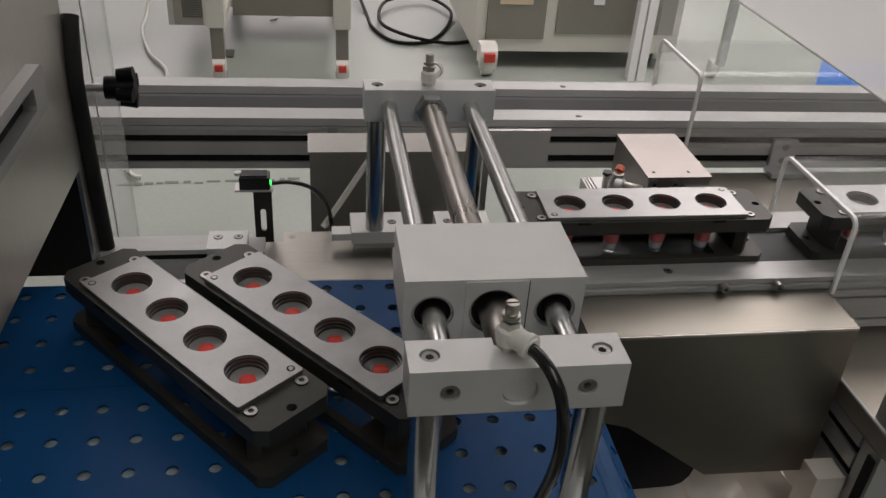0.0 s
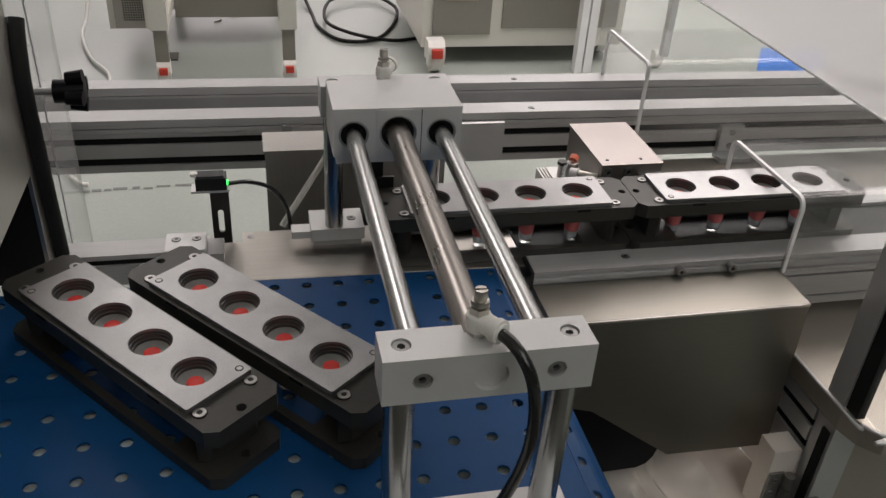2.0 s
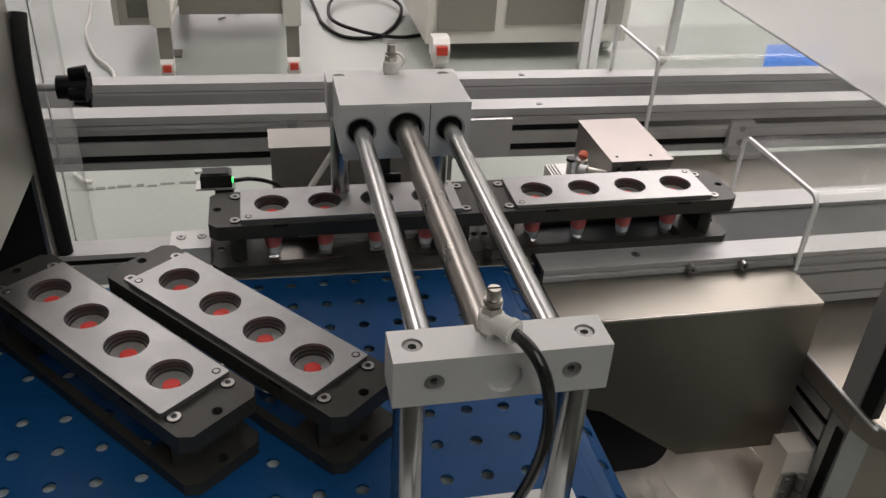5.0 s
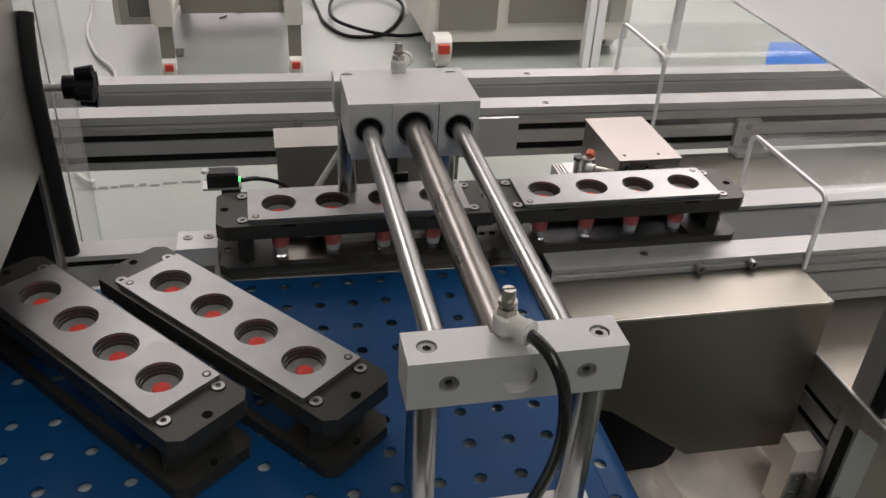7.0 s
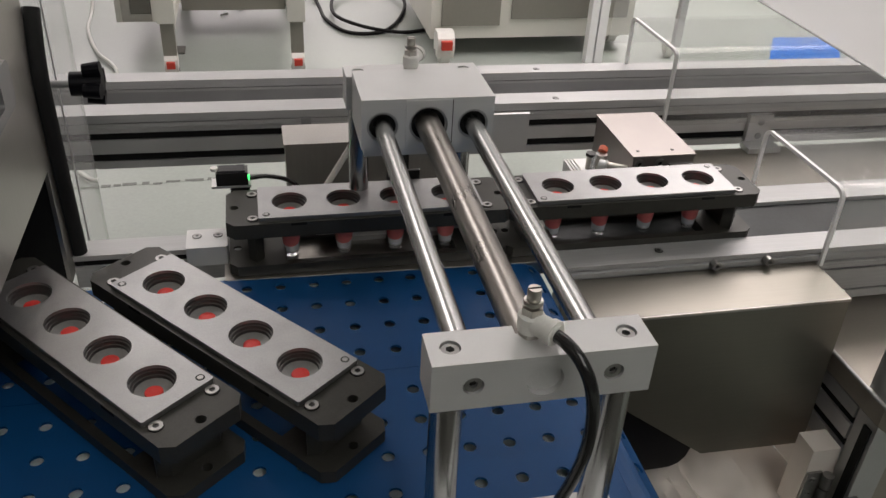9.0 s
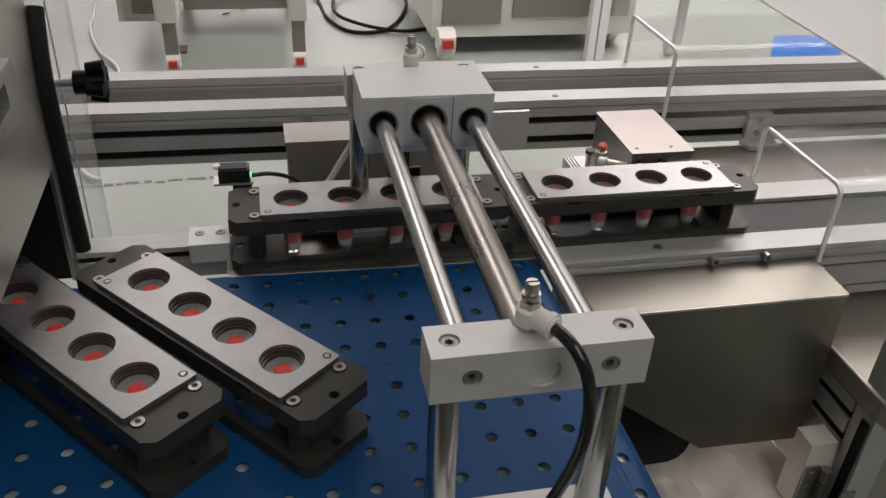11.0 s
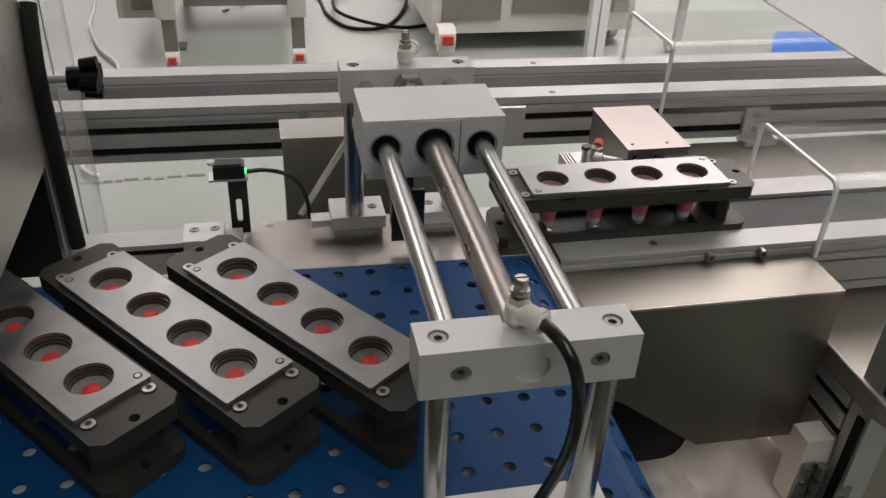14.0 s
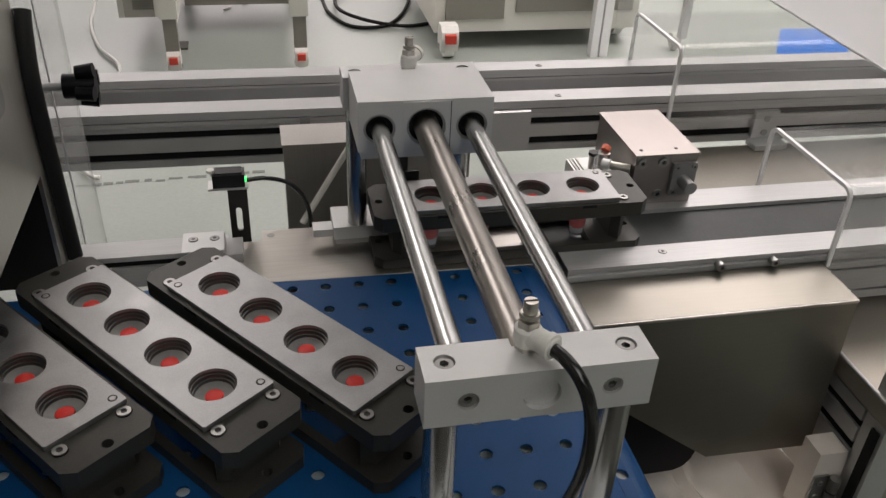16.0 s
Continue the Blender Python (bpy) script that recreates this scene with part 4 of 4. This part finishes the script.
puck_c = copy_thing(puck_a, pose(0.2525, 0.4385, 0))
puck_d = copy_thing(puck_a, pose(0.619, 0.4385, 0))


# ---- machines, cables and things across the hall ----
def caster(parent, x, y, lever=True, k=1.0):
    """A braked swivel caster of height 0.125 k, its fork rounded over a white wheel."""
    c = part("caster", rod((x - 0.018 * k, y, FZ + 0.045 * k), (x + 0.018 * k, y, FZ + 0.045 * k), 0.045 * k, 24), PLASTIC_W, parent, "white swivel caster", smooth=True)
    fork = [(-0.035, 0.030), (0.030, 0.045), (0.036, 0.090), (0.024, 0.125), (-0.024, 0.125), (-0.042, 0.105), (-0.048, 0.080)]
    part("fork", plate([(y + a * k, FZ + b * k) for a, b in fork], x - 0.032 * k, x + 0.032 * k, axes="yzx"), PLASTIC_W, c, bevel=0.012 * k)
    part("axle", rod((x - 0.036 * k, y, FZ + 0.045 * k), (x + 0.036 * k, y, FZ + 0.045 * k), 0.009 * k, 12), ALU_DARK, c)
    if lever:
        part("brake_lever", box(x - 0.020 * k, x + 0.020 * k, y - 0.062 * k, y - 0.030 * k, FZ + 0.068 * k, FZ + 0.100 * k), RED_PLASTIC, c, "red brake lever", bevel=0.004)


frame_cart = thing("machine_stand", "cream painted machine stand on braked casters", "machine stand")
for x in (-0.445, -0.015):
    for y, lv in ((2.58, True), (3.42, False)):
        part("leg", box(x - 0.022, x + 0.022, y - 0.018, y + 0.018, FZ + 0.086, FZ + 0.20), TAUPE, frame_cart, "taupe lower leg", bevel=0.004)
        part("leg_sleeve", box(x - 0.030, x + 0.030, y - 0.028, y + 0.028, FZ + 0.20, 0.6), CREAM, frame_cart, bevel=0.004)
        caster(frame_cart, x, y, lv, 0.70)
    part("side_beam", box(x - 0.02, x + 0.02, 2.61, 3.39, FZ + 0.16, FZ + 0.20), CREAM, frame_cart, bevel=0.003)
part("lower_tray", box(-0.424, -0.036, 3.0, 3.38, FZ + 0.107, FZ + 0.42), TAUPE, frame_cart, "taupe tray slung between the legs", bevel=0.006)
part("cabinet", box(-0.625, -0.48, 2.72, 3.4, FZ + 0.155, 0.5), CREAM, frame_cart, bevel=0.006)
vent = part("vent_panel", box(-0.6041, -0.5044, 2.712, 2.7195, FZ + 0.158, 0.30), mat("grey_vent", (0.36, 0.345, 0.31), 0.5, 0, 0.05, 200, var=0.05), frame_cart, "grey perforated vent panel")
slots_ = bmesh.new()
for ix in range(9):
    for iz in range(10):
        x, z = -0.573 + 0.0080 * ix, FZ + 0.186 + 0.0085 * iz
        box(x, x + 0.0045, 2.7105, 2.7118, z, z + 0.0050, slots_)
# vent holes are black blocks that paint the shade of real openings
part("vent_holes", slots_, HOLE, vent)
debris = thing("floor_scraps", "small scraps of wire lying on the floor", "scraps", kind="stuff")
for i in range(5):
    x, y, a = random.uniform(-0.30, -0.12), random.uniform(3.25, 3.5), random.uniform(0, 6.28)
    part("scrap", rod((x, y, FZ + 0.004), (x + 0.035 * math.cos(a), y + 0.05 * math.sin(a), FZ + 0.005), 0.0035, 8), RUBBER if i % 2 else CABLE_W, debris)

tagged(part("floor_tag", box(-0.468, -0.418, 2.815, 2.893, FZ + 0.0004, FZ + 0.006), mat("worn_dark_tape", (0.10, 0.095, 0.085), 0.6, 0, 0.1, 200, var=0.2), bevel=0.001), "small dark plate lying on the floor", "floor plate")

cab = thing("machine_cabinet", "cream steel cabinet with taupe panels on casters", "cabinet")
part("body", box(0.49, 1.30, 2.72, 3.5, FZ + 0.072, 0.6), CREAM, cab, bevel=0.008)
part("door_panel", box(0.53, 0.755, 2.712, 2.7198, FZ + 0.122, 0.5), TAUPE, cab, "taupe door panel", bevel=0.003)
part("door_panel", box(0.80, 1.27, 2.712, 2.7198, FZ + 0.145, 0.5), TAUPE, cab, "taupe door panel", bevel=0.003)
part("label_plate", box(0.575, 0.70, 2.708, 2.7118, FZ + 0.255, FZ + 0.36), mat("beige_label", (0.62, 0.50, 0.36), 0.5), cab, "beige label plate")
part("latch", box(0.935, 0.975, 2.704, 2.7118, FZ + 0.26, FZ + 0.32), WHITE, cab, "white latch", bevel=0.004)
caster(cab, 0.53, 2.66)
caster(cab, 1.27, 2.86, False)

gp = thing("guard_post", "white aluminium guard post", "post")
part("post", box(1.077, 1.105, 2.60, 2.64, FZ, 1.2), WHITE, gp, bevel=0.004)
part("post", box(1.112, 1.145, 2.60, 2.64, FZ, 1.2), WHITE, gp, bevel=0.004)
gd = thing("guard_screen", "clear guard screen on a caster frame", "screen")
sc = part("screen", box(1.150, 1.412, 2.572, 2.578, FZ + 0.09, 1.2), VEILED, gd, "clear screen")
sc.visible_shadow = False
part("stile", box(1.413, 1.440, 2.56, 2.59, FZ + 0.075, 1.2), ALU, gd, "slim grey stile", bevel=0.003)
caster(gd, 1.44, 2.655, False, 0.55)
cl = tagged(part("floor_cable", hose([(0.05, 3.9, FZ + 0.10), (0.119, 3.41, FZ + 0.008), (0.139, 3.17, FZ + 0.008), (0.215, 3.005, FZ + 0.008), (0.354, 3.011, FZ + 0.008), (0.462, 3.213, FZ + 0.008),
                                     (0.50, 3.42, FZ + 0.02), (0.40, 3.60, FZ + 0.025), (0.22, 3.50, FZ + 0.03), (0.17, 3.22, FZ + 0.024), (0.26, 3.05, FZ + 0.022), (0.42, 2.99, FZ + 0.010), (0.56, 3.03, FZ + 0.008)], 0.0075, 10), RUBBER, smooth=True), "black cable coiled on the factory floor", "cable")
cw = tagged(part("white_cable", hose([(-0.82, 3.7, FZ + 0.2), (-0.814, 3.38, FZ + 0.012), (-0.791, 3.09, FZ + 0.012), (-0.726, 2.83, FZ + 0.012), (-0.635, 2.617, FZ + 0.012), (-0.63, 2.25, FZ + 0.012), (-0.653, 1.906, FZ + 0.012), (-0.640, 1.850, FZ + 0.012), (-0.615, 1.818, FZ + 0.012), (-0.600, 1.815, FZ + 0.012)], 0.0065, 10), CABLE_W, smooth=True), "white cable lying along the factory floor", "cable")
bs = tagged(part("blue_mat", plate([(1.70, 2.345), (2.06, 2.40), (2.24, 2.69), (2.32, 2.82), (2.0187, 2.838)], FZ + 0.002, FZ + 0.006), BLUE_SHEET), "flat blue plastic sheet lying on the floor", "plastic sheet")


# ---- ceiling lights ----
# the added front fill gets a panel of its own here too
for lx, ly, lw_, ll, watts in LIGHTS:
    cl_ = thing("ceiling_light", "long unseen ceiling light panel", "ceiling light", "ceiling lights")
    a, b = lw_ / 2, ll / 2
    part("frame", plate([(lx - a - 0.04, ly - b - 0.04), (lx + a + 0.04, ly - b - 0.04), (lx + a + 0.04, ly + b + 0.04), (lx - a - 0.04, ly + b + 0.04)], 1.955, 1.999,
                        [[(lx - a, ly - b), (lx + a, ly - b), (lx + a, ly + b), (lx - a, ly + b)]]), WHITE, cl_)
    part("diffuser", box(lx - a, lx + a, ly - b, ly + b, 1.97, 1.99), LAMP, cl_)


def motions():
    for ob, s0 in STRIPS:
        rows, n = [], 2 if s0 <= 0 else 9
        for i in range(n):
            t = 16.0 * i / (n - 1)
            rows.append((t, belt_pose(s0 - SPEED * t)))
        walk(ob, rows)
    Y = SLIDER
    walk(slider, [(t, pose(0, y, 0)) for t, y in Y])
    walk(puck_a, [(t, pose(x, y, 0, rz=a)) for t, x, y, a in PUCK_A])
    walk(puck_b, [(t, pose(x, y, 0, rz=a)) for t, x, y, a in PUCK_B])
    walk(puck_c, [(t, pose(x, y, 0, rz=a)) for t, x, y, a in PUCK_C])
    walk(puck_d, [(t, pose(x, 0.4385, 0)) for t, x in PUCK_D])


SLIDER = [(0, 0.084), (0.1, 0.140), (0.2, 0.200), (0.3, 0.258), (0.4, 0.305), (0.5, 0.345), (0.6, 0.362), (0.7, 0.3655), (1.0, 0.3655), (11.0, 0.3655), (11.15, 0.3640), (11.3, 0.341),
          (11.5, 0.315), (12.0, 0.242), (12.5, 0.152), (13.0, 0.076), (13.2, 0.050), (13.3, 0.042), (13.4, 0.043), (13.5, 0.059), (13.6, 0.100), (13.7, 0.150), (13.8, 0.205), (13.9, 0.258),
          (14.0, 0.304), (14.1, 0.345), (14.2, 0.361), (14.3, 0.3650), (14.5, 0.3655), (16, 0.3655)]
PUCK_A = [(0, -0.237, 0.2345, -49.5), (4, -0.268, 0.2345, -49.5), (9, -0.306, 0.2342, -49.4), (11.5, -0.3250, 0.2340, -49.4), (12.5, -0.3327, 0.2340, -49.4), (12.9, -0.3360, 0.2340, -49.4), (13, -0.337, 0.2340, -49.4), (13.25, -0.342, 0.234, -49.6),
          (13.5, -0.3445, 0.2332, -49.8), (14, -0.3480, 0.2329, -50.1), (14.5, -0.3518, 0.2327, -50.2), (16, -0.3632, 0.2325, -50.2)]
PUCK_B = [(0, -0.1265, 0.239, -49), (4, -0.156, 0.239, -49), (9, -0.1935, 0.2387, -49), (11.5, -0.2128, 0.2386, -48.9), (12.5, -0.2202, 0.2386, -48.9), (12.9, -0.2232, 0.2386, -48.9), (13, -0.2240, 0.2386, -48.9), (13.25, -0.230, 0.238, -49.8),
          (13.5, -0.2345, 0.2358, -50.9), (14, -0.2383, 0.2356, -51.1), (14.5, -0.2421, 0.2356, -51.1), (16, -0.2535, 0.2354, -51.1)]
PUCK_C = [(0, 0.2525, 0.4385, 0), (0.7, 0.2525, 0.4385, 0), (0.85, 0.246, 0.4385, 0), (1.5, 0.189, 0.4385, 0), (3.5, 0.018, 0.4385, 0), (4.1, -0.034, 0.4385, 0), (4.3, -0.0455, 0.4388, 0), (4.6, -0.0455, 0.4388, 0),
          (11.0, -0.0455, 0.4388, 0), (11.15, -0.0455, 0.4370, 0), (11.3, -0.049, 0.424, -6.5), (11.5, -0.0525, 0.4035, -11.5), (12, -0.0675, 0.330, -12.8), (12.25, -0.076, 0.298, -22.5), (12.5, -0.0874, 0.274, -33.4), (13, -0.1123, 0.2469, -47),
          (13.3, -0.1225, 0.2410, -51.4), (13.5, -0.1250, 0.2370, -51.8), (14, -0.1286, 0.2362, -51.8), (14.5, -0.1323, 0.2360, -51.8), (16, -0.1437, 0.2355, -51.7)]
PUCK_D = [(0, 0.619), (1.5, 0.489), (3.5, 0.318), (4.1, 0.266), (4.3, 0.2540), (4.6, 0.2530), (14.2, 0.2530), (14.4, 0.247), (14.6, 0.231), (16, 0.1085)]
motions()
